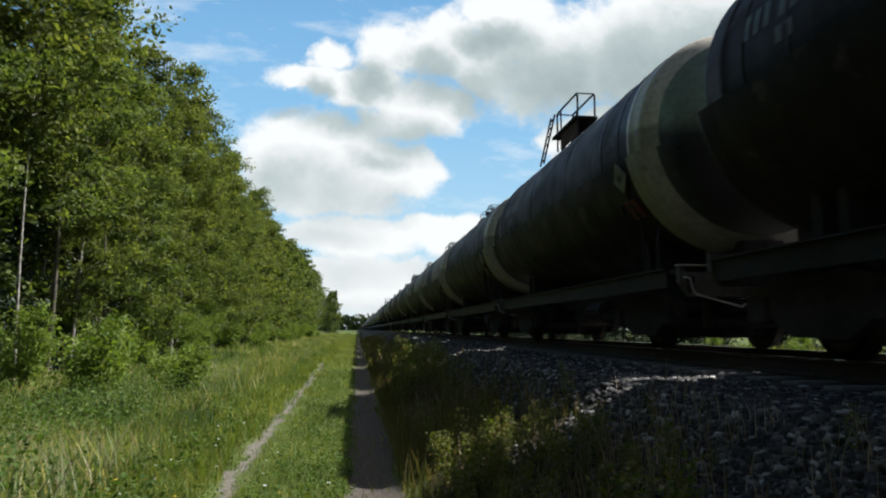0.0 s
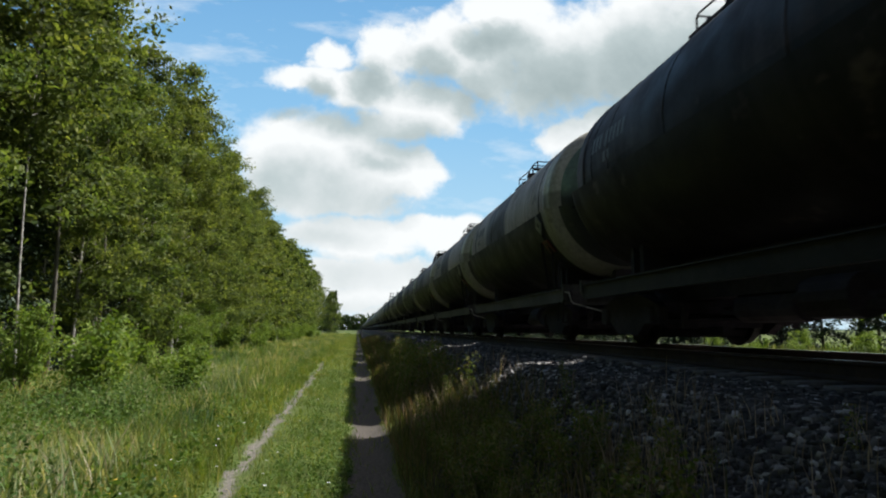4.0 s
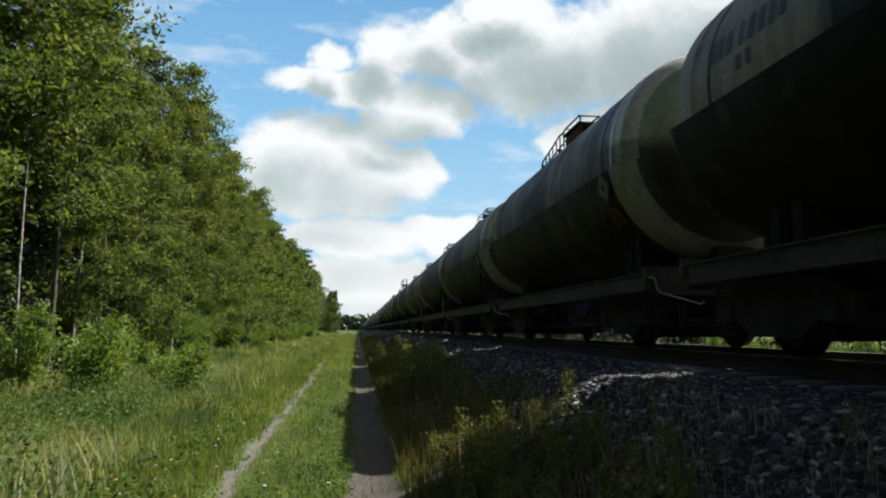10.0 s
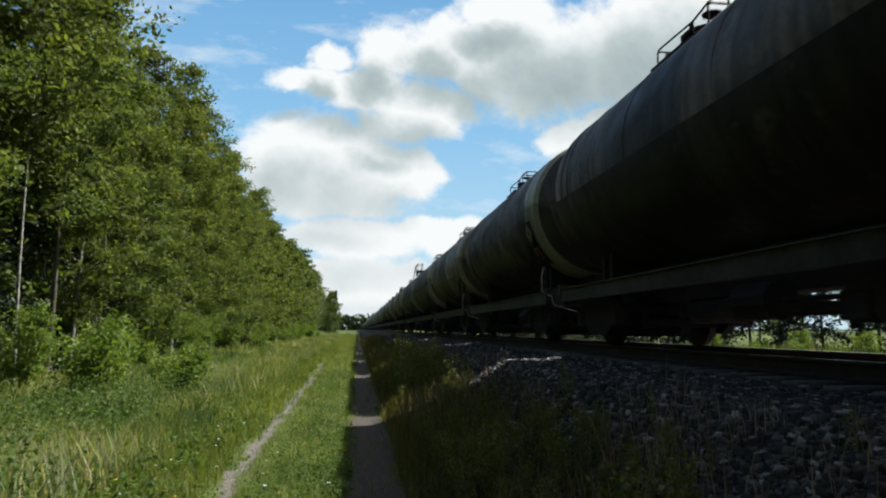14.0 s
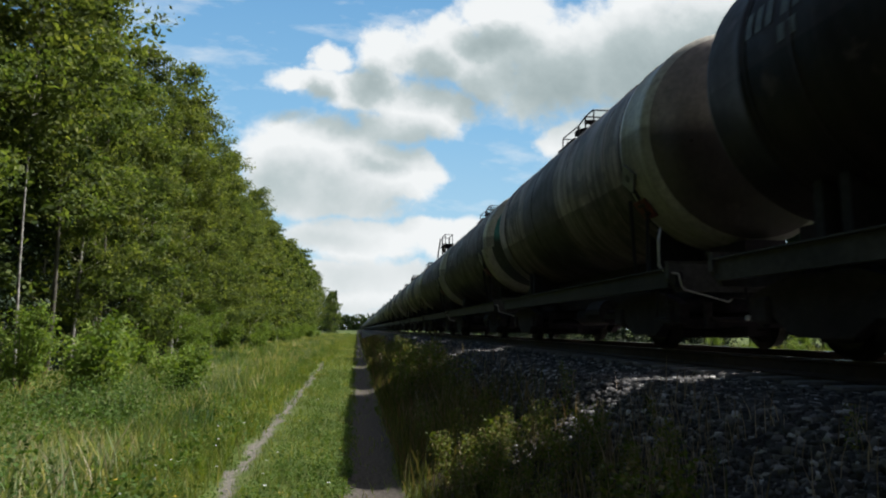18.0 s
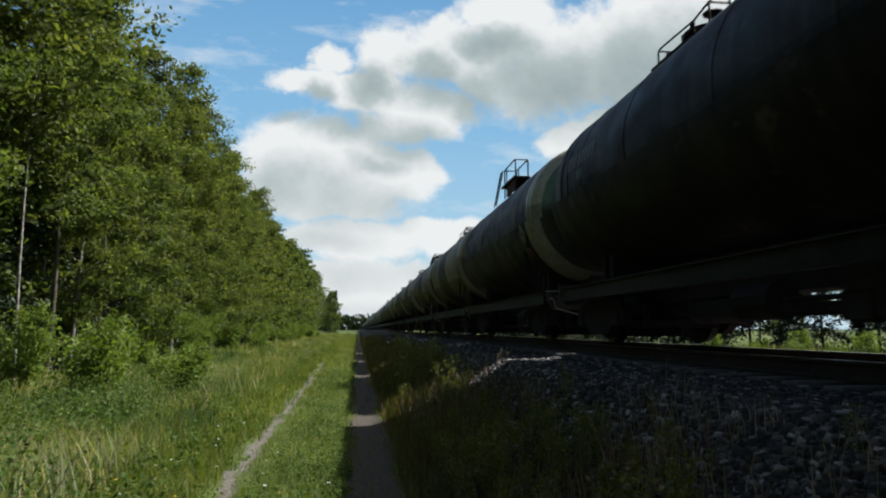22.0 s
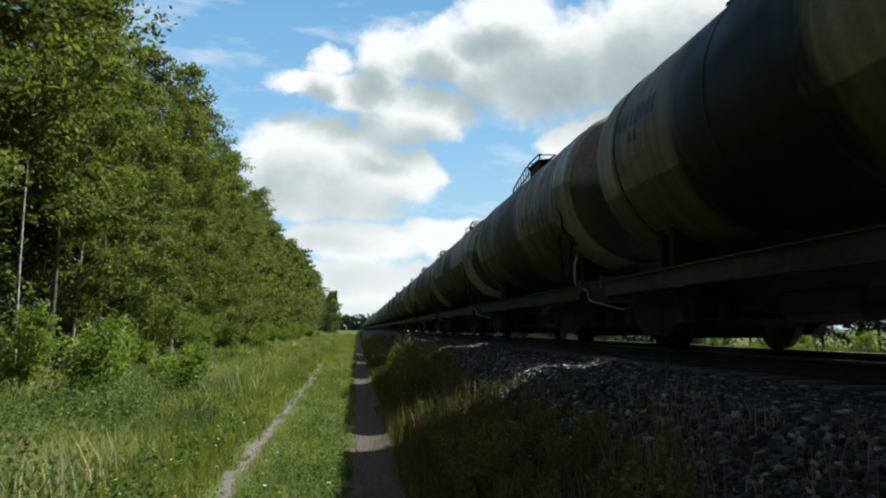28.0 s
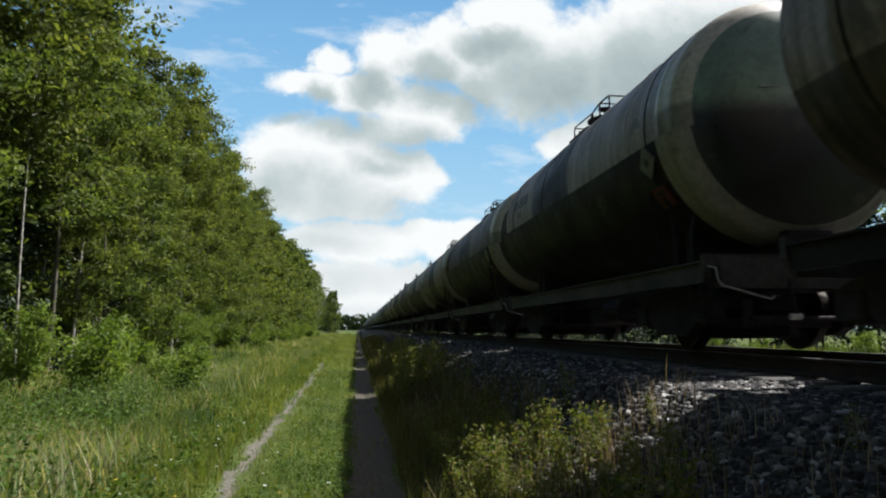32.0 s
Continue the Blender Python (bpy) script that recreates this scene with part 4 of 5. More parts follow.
STYLES = [
    ("dark", M_HEAD_DARK, M_BAND, "loop", M_DARKBEAM, 1, "black tank wagon with faded white end bands", True),
    ("dark", M_HEAD_GREEN, M_BAND, "box", M_DARKBEAM, 1, "black tank wagon with dark green end and raised platform", True),
    ("dark", M_HEAD_DARK, M_BAND, "loop", M_DARKBEAM, 2, "sooty black tank wagon with low handrails", True),
    ("panel", M_HEAD_GREEN, M_BAND, "loop", M_GREYBEAM, 2, "two-tone tank wagon, pale top over black, green end", True),
    ("panel", M_HEAD_OLIVE, M_BAND, "loop", M_GREYBEAM, 1, "two-tone tank wagon with pale top and olive end", True),
    ("faded", M_HEAD_OLIVE, M_BAND, "stair", M_GREYBEAM, 2, "dirty dark grey tank wagon with sloping stair rails", True),
    ("faded", M_HEAD_OLIVE, M_BAND, "loop", M_GREYBEAM, 1, "faded grey and black tank wagon with olive end", True),
    ("dark", M_HEAD_DARK, M_BAND, "loop", M_GREYBEAM, 3, "black oil-stained tank wagon with grey side beams", False),
    ("grey", M_HEAD_TAN, M_BAND, "loop", M_DARKBEAM, 3, "grey tank wagon streaked with black oil", False),
    ("dark", M_HEAD_TEAL, M_BAND, "loop", M_DARKBEAM, 1, "black tank wagon with teal green end", True),
    ("blue", M_HEAD_GREEN, M_BAND, "box", M_DARKBEAM, 2, "blue-black tank wagon with green end and raised platform", True),
    ("tan", M_HEAD_TAN, M_BAND, "loop", M_GREYBEAM, 2, "tan tank wagon with a black oil belt", False),
    ("grey", M_HEAD_TAN, M_BAND, "stair", M_DARKBEAM, 3, "grey-beige tank wagon with sloping stair rails", False),
    ("panel", M_HEAD_GREEN, M_BAND, "loop", M_GREYBEAM, 1, "two-tone tank wagon with pale top and green end", True),
    ("faded", M_HEAD_DARK, M_BAND, "loop", M_GREYBEAM, 1, "weathered grey tank wagon with low handrails", True),
    ("tan", M_HEAD_DARK, M_BAND, "loop", M_DARKBEAM, 1, "tan tank wagon with black ends", False),
]
START = 12.70                # middle of the wagon whose end beam passes the camera first
SLACK = {3: 0.1, 4: 0.1, 5: 0.1, 8: 0.15, 9: 0.26, 12: 0.4, 13: 0.4, 14: 0.4}   # play in the couplers
FAR_STYLES = (3, 8, 14, 0, 11, 6, 12, 4, 9, 15, 5)
WAGONS, WHEELS = [], []
for i in range(-3, 52):
    near = -2 <= i <= 14
    st = STYLES[i + 1] if 0 <= i + 1 < len(STYLES) else STYLES[FAR_STYLES[(i * 5 + 2) % len(FAR_STYLES)]]
    wagon, sets = build_wagon(st, near)
    wagon.location = (TRACK, START + i * PITCH + SLACK.get(i, 0.0), RAIL)
    WAGONS.append((wagon, i))
    if near:
        WHEELS += sets
# ------------------------------------------------------------ trees
def leaf_cloud(centres, count, spread, size, seed):
    """Small bent leaves, each a folded pair of triangles, scattered round clump centres."""
    r = np.random.default_rng(seed)
    c = centres[r.integers(0, len(centres), count)]
    p = c + r.normal(0, 1, (count, 3)) * spread
    nrm = r.normal(0, 1, (count, 3)) + np.array([0, 0, 0.9])
    nrm /= np.linalg.norm(nrm, axis=1, keepdims=True)
    t = np.cross(nrm, r.normal(0, 1, (count, 3)))
    t /= np.linalg.norm(t, axis=1, keepdims=True)
    b = np.cross(nrm, t)
    s = size * r.uniform(0.6, 1.35, (count, 1))
    v = np.stack([p - t * s, p + b * s * 0.55 + nrm * s * 0.15, p + t * s, p - b * s * 0.55 + nrm * s * 0.15], 1).reshape(-1, 3)
    f = np.arange(count * 4).reshape(-1, 4)
    return v, f


def trunk_mesh(name, pts_list, material):
    bm = bmesh.new()
    for pts in pts_list:
        prev = None
        for (p, r) in pts:
            cur = [bm.verts.new((p[0] + r * math.cos(a), p[1] + r * math.sin(a), p[2])) for a in [2 * math.pi * k / 7 for k in range(7)]]
            if prev:
                for k in range(7):
                    bm.faces.new((prev[k], prev[(k + 1) % 7], cur[(k + 1) % 7], cur[k]))
            prev = cur
    me = bpy.data.meshes.new(name)
    bm.to_mesh(me)
    bm.free()
    me.materials.append(material)
    me.polygons.foreach_set("use_smooth", [True] * len(me.polygons))
    return me


def tree_meshes(seed, h, width, leaves, size, kind="leafy", low=0.12, stout=1.0):
    r = random.Random(seed)
    lean = (r.uniform(-0.03, 0.03), r.uniform(-0.03, 0.03))
    base_r = (0.0058 * h + 0.01) * stout

    def on_trunk(k):
        return (lean[0] * k * h + 0.12 * math.sin(k * 5 + seed), lean[1] * k * h + 0.10 * math.cos(k * 4 + seed) - 0.10 * math.cos(seed), k * h)

    rods = [[(on_trunk(k / 9), base_r * (1 - 0.93 * k / 9)) for k in range(10)]]
    tips = []
    limbs = int(h * (3.6 if kind == "leafy" else 6))
    for i in range(limbs):
        k = low + (0.97 - low) * (i + r.random()) / limbs
        az = r.uniform(0, 2 * math.pi)
        if kind == "leafy":
            reach = width * (0.55 + 0.45 * math.sin(math.pi * min(1, (k - low) / (1.02 - low)) ** 0.75)) * (1.0 if k < 0.7 else 1 - 1.9 * (k - 0.7)) * r.uniform(0.55, 1.15)
            rise = r.uniform(0.25, 0.8) * reach
        else:
            reach = width * (1.03 - k) * r.uniform(0.8, 1.1)
            rise = -0.25 * reach
        s = on_trunk(k)
        br = max(0.012, base_r * (1 - k) * 0.45)
        pts = []
        for j in range(4):
            q = j / 3
            p = (s[0] + math.cos(az) * reach * q, s[1] + math.sin(az) * reach * q, s[2] + rise * q ** (0.7 if kind == "leafy" else 1.4) - (0.10 * reach * q * q if kind == "leafy" else 0))
            pts.append((p, br * (1 - 0.8 * q)))
            if j:
                m = (0, 1, 1, 2)[j] if kind == "leafy" else 2
                for _ in range(m):
                    w = 0.30 * reach * (1.1 - 0.4 * q) if kind == "leafy" else 0.16 * reach
                    tips.append((p[0] + r.gauss(0, w * 0.6), p[1] + r.gauss(0, w * 0.6), p[2] + r.gauss(0, w * 0.5)))
        rods.append(pts)
    for _ in range(4):
        t = on_trunk(0.98)
        tips.append((t[0] + r.gauss(0, 0.15), t[1] + r.gauss(0, 0.15), t[2] + r.uniform(-0.5, 0.3)))
    spread = np.array([0.22, 0.22, 0.125]) * (1.0 if kind == "leafy" else 0.7)
    v, f = leaf_cloud(np.array(tips), leaves, spread, size, seed)
    return rods, v, f


def tree_kind(name, seed, h, width, leaves, size, bark, leaf, label, category="tree", kind="leafy", low=0.12, stout=1.0):
    """A tree built once: returns its thing, to be set and copied."""
    rods, v, f = tree_meshes(seed, h, width, leaves, size, kind, low, stout)
    root = new(name)
    root.empty_display_size = 0.3
    tagged(root, label, category, "trees along the lane")
    t = new("trunk", trunk_mesh("trunk", rods, bark))
    t.parent = root
    c = new("crown", mesh_arrays("crown", v, f, leaf))
    c.parent = root
    return root


def set_thing(kinds, used, k, x, y, rz, s, sink=0.05):
    m = pose(x, y, height(x, y) - sink, 0, 0, rz)
    src = kinds[k]
    if k not in used:
        used.add(k)
        src.matrix_basis = m
        src.scale = (s, s, s)
        return src
    ob = copy_thing(src, m)
    ob.scale = (s, s, s)
    return ob


def build_forest():
    near = [
        tree_kind("birch_tree", 11, 13.5, 2.6, 20000, 0.068, M_BARK_BIRCH, M_LEAF, "tall birch in full summer leaf at the lane edge", low=0.10),
        tree_kind("birch_tree", 12, 12.0, 2.4, 19000, 0.068, M_BARK_BIRCH, M_LEAF, "tall birch in full summer leaf at the lane edge", low=0.14),
        tree_kind("alder_tree", 13, 11.5, 2.5, 20000, 0.07, M_BARK, M_LEAF2, "bushy alder in full summer leaf at the lane edge", low=0.06),
        tree_kind("aspen_tree", 14, 12.5, 2.3, 19000, 0.066, M_BARK, M_LEAF, "slender aspen in full summer leaf at the lane edge", low=0.12),
        tree_kind("alder_tree", 15, 10.0, 2.4, 19000, 0.068, M_BARK, M_LEAF2, "low leafy alder at the lane edge", low=0.04),
    ]
    near += [
        tree_kind("birch_tree", 19, 13.0, 2.5, 19000, 0.066, M_BARK, M_LEAF, "tall leafy tree over a bare shaded understorey", low=0.38),
        tree_kind("alder_tree", 20, 11.8, 2.4, 19000, 0.066, M_BARK, M_LEAF2, "tall leafy tree over a bare shaded understorey", low=0.33),
    ]
    far = [
        tree_kind("birch_tree", 21, 12.5, 2.6, 4200, 0.14, M_BARK_BIRCH, M_LEAF, "birch in summer leaf in the woodland edge", low=0.05),
        tree_kind("alder_tree", 22, 11.5, 2.6, 4200, 0.14, M_BARK, M_LEAF2, "alder in summer leaf in the woodland edge", low=0.04),
        tree_kind("aspen_tree", 23, 12.0, 2.3, 4200, 0.14, M_BARK, M_LEAF, "aspen in summer leaf in the woodland edge", low=0.05),
    ]
    spruce = [tree_kind("spruce_tree", 31, 13.0, 2.2, 9000, 0.09, M_BARK, M_NEEDLE, "dark pointed spruce among the leafy trees", kind="spruce", low=0.06)]
    u1, u2, u3 = set(), set(), set()
    r = random.Random(5)
    slim = [tree_kind("birch_tree", 17, 13.6, 1.5, 10000, 0.075, M_BARK_BIRCH, M_LEAF, "tall slim birch rising above its neighbours", low=0.2),
            tree_kind("birch_tree", 18, 12.5, 1.9, 8000, 0.08, M_BARK_BIRCH, M_LEAF, "white-stemmed birch with a bare lower trunk", low=0.40, stout=0.42)]
    u4 = set()
    set_thing(slim, u4, 0, -8.3, 32.0, 30, 1.05)
    set_thing(slim, u4, 1, -7.5, 16.0, 120, 1.05)
    set_thing(slim, u4, 0, -9.2, 24.5, 200, 0.98)
    y, i = 6.0, 0
    while y < 46:
        # the first few stand over a bare, shaded understorey
        set_thing(near, u1, i % 5 if y > 19 else 5 + i % 2, -8.3 + r.uniform(-0.5, 0.4), y, r.uniform(0, 360), r.uniform(0.84, 1.0))
        y += r.uniform(2.0, 2.9)
        i += 1
    while y < 132:
        set_thing(far, u2, i % 3, -8.4 + r.uniform(-0.6, 0.5), y, r.uniform(0, 360), r.uniform(0.86, 1.05))
        y += r.uniform(2.4, 3.6)
        i += 1
    # dark spruces added to stand for the shade under the first trees
    y = 9.0
    while y < 21:
        set_thing(spruce, u3, 0, -9.6 + r.uniform(-0.4, 0.4), y, r.uniform(0, 360), r.uniform(0.62, 0.85))
        y += r.uniform(1.0, 1.5)
    # shaded younger trees that close the wood behind the first row
    y = 8.0
    while y < 60:
        k = r.random()
        if k < 0.3:
            set_thing(spruce, u3, 0, -10.2 + r.uniform(-0.5, 0.5), y, r.uniform(0, 360), r.uniform(0.5, 0.75))
        else:
            set_thing(far, u2, int(k * 97) % 3, -9.9 + r.uniform(-0.5, 0.5), y, r.uniform(0, 360), r.uniform(0.5, 0.72))
        y += r.uniform(1.1, 1.8)
    y = 9.0
    while y < 128:
        k = r.random()
        x = -11.2 + r.uniform(-0.9, 0.9)
        if k < 0.16:
            set_thing(spruce, u3, 0, x, y, r.uniform(0, 360), r.uniform(0.8, 1.05))
        else:
            set_thing(far, u2, int(k * 97) % 3, x, y, r.uniform(0, 360), r.uniform(0.95, 1.12))
        y += r.uniform(2.6, 3.8)
    y = 14.0
    while y < 126:
        set_thing(far, u2, 0, -14.5 + r.uniform(-1, 1), y, r.uniform(0, 360), r.uniform(0.95, 1.1))
        y += r.uniform(4.0, 6.0)
    # the lone trees further down the line and a few beyond the track
    for x, y, s in ((-8.0, 228, 1.15), (-11.5, 226, 1.05)):
        set_thing(far, u2, 0, x, y, r.uniform(0, 360), s)
    for x, y, s in ((-7.9, 225, 1.1), (-9.3, 229, 0.95), (-9.6, 236, 1.0), (-13, 262, 0.9)):
        set_thing(spruce, u3, 0, x, y, r.uniform(0, 360), s)
    for x, y, s in ((24, 420, 1.0), (27, 440, 0.8), (22, 520, 1.0)):
        set_thing(spruce, u3, 0, x, y, r.uniform(0, 360), s)
    # the taller trees of the first rows
    for k, (x, y, z) in enumerate(((-9.0, 28.5, 0.98), (-9.0, 34.0, 1.04), (-8.9, 38.0, 1.03), (-8.8, 42.0, 1.02), (-8.5, 46.0, 1.0), (-8.8, 50.0, 0.93), (-8.8, 56.0, 0.95), (-8.8, 64.0, 0.97))):
        set_thing(near, u1, k % 2, x, y, r.uniform(0, 360), z)
    for x, y, z in ((-7.8, 219, 1.1), (-8.4, 222, 1.18), (-7.5, 226, 0.95), (-9.0, 218, 1.0)):
        set_thing(far, u2, 1, x, y, r.uniform(0, 360), z)
    # the wood edge beyond the second track, its back to the sun; dark spruces stand for its shaded side
    for i in range(22):
        set_thing(spruce, u3, 0, 21.5 + r.uniform(-0.9, 0.9), -12 + i * 2.0, r.uniform(0, 360), r.uniform(0.6, 0.85))
    # nearer rows, added to shade the far ground seen under the wagons
    for i in range(72):
        set_thing(spruce, u3, 0, 14.6 + 2.4 * (i % 3) + r.uniform(-0.6, 0.6), 26 + i * 1.5, r.uniform(0, 360), r.uniform(0.6, 0.85))
    for i in range(40):
        set_thing(far, u2, i % 3, 25.0 + r.uniform(-0.8, 1.5), -10 + i * 4.2, r.uniform(0, 360), r.uniform(0.8, 1.0))
    # the wood goes on behind the camera, added unseen to keep skylight off the train
    for i in range(16):
        set_thing(far, u2, i % 3, -8.6 + r.uniform(-0.6, 0.4), 3.5 - i * 2.8, r.uniform(0, 360), r.uniform(0.95, 1.1))
        set_thing(far, u2, (i + 1) % 3, -11.5 + r.uniform(-0.6, 0.6), 2.0 - i * 3.0, r.uniform(0, 360), r.uniform(1.0, 1.15))


build_forest()


def build_far_woods():
    r = np.random.default_rng(3)
    c = []
    for x in np.arange(-420, 420, 5.0):
        yy = 1150 + r.uniform(-60, 60)
        for k in range(9):
            c.append((x + r.normal(0, 3), yy + r.normal(0, 4), 24 * r.random() ** 1.2))
    v, f = leaf_cloud(np.array(c), 26000, np.array([3.2, 4.0, 2.0]), 2.6, 4)
    ob = new("far_woods", mesh_arrays("far_woods", v, f, M_LEAF2))
    tagged(ob, "distant dark green woods along the horizon", "woods", kind="stuff")


build_far_woods()


# ------------------------------------------------------------ bushes
def build_bushes():
    kinds = []
    for seed, h, wd, cnt in ((41, 1.9, 0.9, 2600), (42, 1.3, 0.75, 2000), (43, 2.6, 1.0, 3200)):
        r = random.Random(seed)
        rods, tips = [], []
        for i in range(11):
            a, reach = r.uniform(0, 6.28), wd * r.uniform(0.3, 1)
            top = h * r.uniform(0.55, 1.0)
            pts = [((math.cos(a) * reach * q, math.sin(a) * reach * q, top * q ** 0.8), 0.016 * (1 - 0.8 * q)) for q in (0, 0.35, 0.7, 1.0)]
            rods.append(pts)
            for (p, _) in pts[1:]:
                for _ in range(3):
                    tips.append((p[0] + r.gauss(0, 0.12), p[1] + r.gauss(0, 0.12), p[2] + r.gauss(0, 0.1)))
        root = new("bush")
        root.empty_display_size = 0.2
        tagged(root, "bright green leafy sapling bush in tall grass", "bush", "bushes before the trees")
        s = new("branchwork", trunk_mesh("branchwork", rods, M_BARK))
        s.parent = root
        v, f = leaf_cloud(np.array(tips), cnt, np.array([0.13, 0.13, 0.11]), 0.055, seed)
        c = new("foliage", mesh_arrays("foliage", v, f, M_BUSH))
        c.parent = root
        kinds.append(root)
    used = set()
    r = random.Random(9)
    y = 21.0
    while y < 120:
        set_thing(kinds, used, r.randrange(3), -7.3 + r.uniform(-0.7, 0.7), y, r.uniform(0, 360), r.uniform(0.7, 1.15))
        y += r.uniform(1.8, 3.4) * (1 + y / 70)
    for x, y, s in ((-6.0, 24.0, 0.7), (-5.4, 19.5, 0.6), (-7.8, 17.0, 0.9), (-6.05, 17.3, 0.85), (-5.2, 14.2, 1.08), (-4.7, 19.3, 0.7), (-7.3, 20.5, 1.2)):
        set_thing(kinds, used, 1, x, y, 40, s)
    set_thing(kinds, used, 2, -7.0, 15.2, 10, 0.72)
    set_thing(kinds, used, 1, -3.9, 15.6, 80, 0.85)
    for i in range(18):
        set_thing(kinds, used, i % 3, 13.4 + r.uniform(-0.6, 1.6), 3 + i * 1.2, r.uniform(0, 360), r.uniform(0.24, 0.42))


build_bushes()


# ------------------------------------------------------------ grass and weeds
def blades(name, count, xr, y0, y1, hgt, width, material, seed, bend=0.35, keep=None, wide_far=0.75, along=None):
    """Bent grass blades; thinner and denser near the camera, broader and sparser far off."""
    r = np.random.default_rng(seed)
    y = along(r, count) if along else y0 * np.exp(r.random(count) * math.log(y1 / y0))
    x = r.uniform(xr[0], xr[1], count)
    if keep is not None:
        k = keep(x, y, r)
        x, y = x[k], y[k]
    n = len(x)
    z = np.array([height(a, b) for a, b in zip(x, y)])
    h = hgt * r.uniform(0.45, 1.25, n) * (0.75 + 0.5 * np.array([noise.noise((a * 0.6, b * 0.4, seed)) + 0.5 for a, b in zip(x, y)]))
    az = r.uniform(0, 2 * np.pi, n)
    w = width * r.uniform(0.6, 1.4, n) * np.maximum(1, y / 7) ** wide_far
    bx, by = np.cos(az), np.sin(az)
    lean = bend * h * r.uniform(0.3, 1.4, n)
    la = r.uniform(0, 2 * np.pi, n)
    lx, ly = np.cos(la) * lean, np.sin(la) * lean
    P = np.stack([x, y, z - 0.02], 1)
    side = np.stack([bx * w, by * w, 0 * w], 1)
    mid = P + np.stack([lx * 0.3, ly * 0.3, h * 0.55], 1)
    tip = P + np.stack([lx, ly, h], 1)
    v = np.stack([P - side, P + side, mid + side * 0.8, mid - side * 0.8, tip + side * 0.1, tip - side * 0.1], 1).reshape(-1, 3)
    i = np.arange(n)[:, None] * 6
    f = np.concatenate([i + np.array([[0, 1, 2, 3]]), i + np.array([[3, 2, 4, 5]])], 1).reshape(-1, 4)
    return new(name, mesh_arrays(name, v, f, material))


def off_ruts(x, y, r):
    wob = 0.05 * np.sin(y * 0.9) + 0.04 * np.sin(y * 2.3)
    bare = ((np.abs(x + 1.15 + 0.011 * y + wob) < 0.11 + 0.06 * r.random(len(x))) & (y < 34)) | ((x > -0.05 + wob) & (x < 0.42 + wob))
    return ~bare | (r.random(len(x)) < 0.09)


tagged(blades("lane_grass", 45000, (-1.9, 0.75), 2.2, 200, 0.10, 0.004, M_GRASS, 51, 0.5, off_ruts), "short trodden grass between the dirt ruts", "grass", kind="stuff")
tagged(blades("verge_grass", 38000, (-3.6, -1.3), 2.6, 120, 0.21, 0.0048, M_GRASS, 52, 0.4, off_ruts), "knee-high green grass beside the lane", "grass", kind="stuff")
tagged(blades("tall_grass", 56000, (-7.8, -2.2), 3.2, 210, 0.40, 0.006, M_TALL, 53, 0.35), "tall seeding meadow grass before the trees", "grass", kind="stuff")
def in_drifts(x, y, r):
    wide = np.array([noise.noise((a * 0.33, b * 0.16, 9.0)) for a, b in zip(x, y)]) > 0.3
    stands = [((x - cx) / rx) ** 2 + ((y - cy) / ry) ** 2 < r.uniform(0.3, 1.3, len(x)) for cx, cy, rx, ry in ((-4.7, 23.0, 1.3, 5.0), (-3.8, 8.0, 1.2, 1.8), (-5.8, 13.5, 1.0, 2.0))]
    return wide | stands[0] | stands[1] | stands[2]


tagged(blades("reed_grass", 26000, (-6.6, -2.2), 3.2, 70, 0.50, 0.006, M_PALE, 56, 0.3, in_drifts), "pale blue-green reed grass in drifts", "grass", kind="stuff")
tagged(blades("dry_stalks", 800, (0.9, 2.7), 2.6, 40, 0.36, 0.0035, M_STALK, 57, 0.3), "thin dry weed stalks on the railway bank", "dry grass", kind="stuff")
tagged(blades("bank_grass", 15000, (0.45, 2.4), 2.6, 90, 0.32, 0.005, M_BANK, 54, 0.4, lambda x, y, r: r.random(len(x)) < np.where(y > 6.5, 1.7 - 0.62 * x, 1.2 - 0.60 * x)), "sparse dry grass and weeds on the railway bank", "grass", kind="stuff")
tagged(blades("far_side_grass", 8000, (11.5, 20), 4, 26, 0.35, 0.012, M_TALL, 55), "sunlit tall grass beyond the railway track", "grass", kind="stuff")


def even(y0, y1):
    """Spreads the blades evenly over a stretch round the camera."""
    return lambda r, count: r.uniform(y0, y1, count)


tagged(blades("stalk_clump", 170, (1.72, 2.40), 1, 2, 0.34, 0.0028, M_STALK, 58, 0.28, None, 0.75, even(3.8, 5.4)), "clump of thin dry stalks on the railway bank", "dry grass", kind="stuff")
tagged(blades("grass_underfoot", 16000, (-6.0, 0.75), 1, 2, 0.11, 0.005, M_GRASS, 59, 0.5, off_ruts, 0.75, even(-6, 3.2)), "short grass round the lane", "grass", kind="stuff")


tagged(blades("broad_reeds", 700, (-3.5, -2.3), 1, 2, 0.52, 0.010, M_PALE, 64, 0.4, None, 0.4, even(5.4, 8.2)), "broad-bladed pale reeds at the meadow edge", "reeds", kind="stuff")


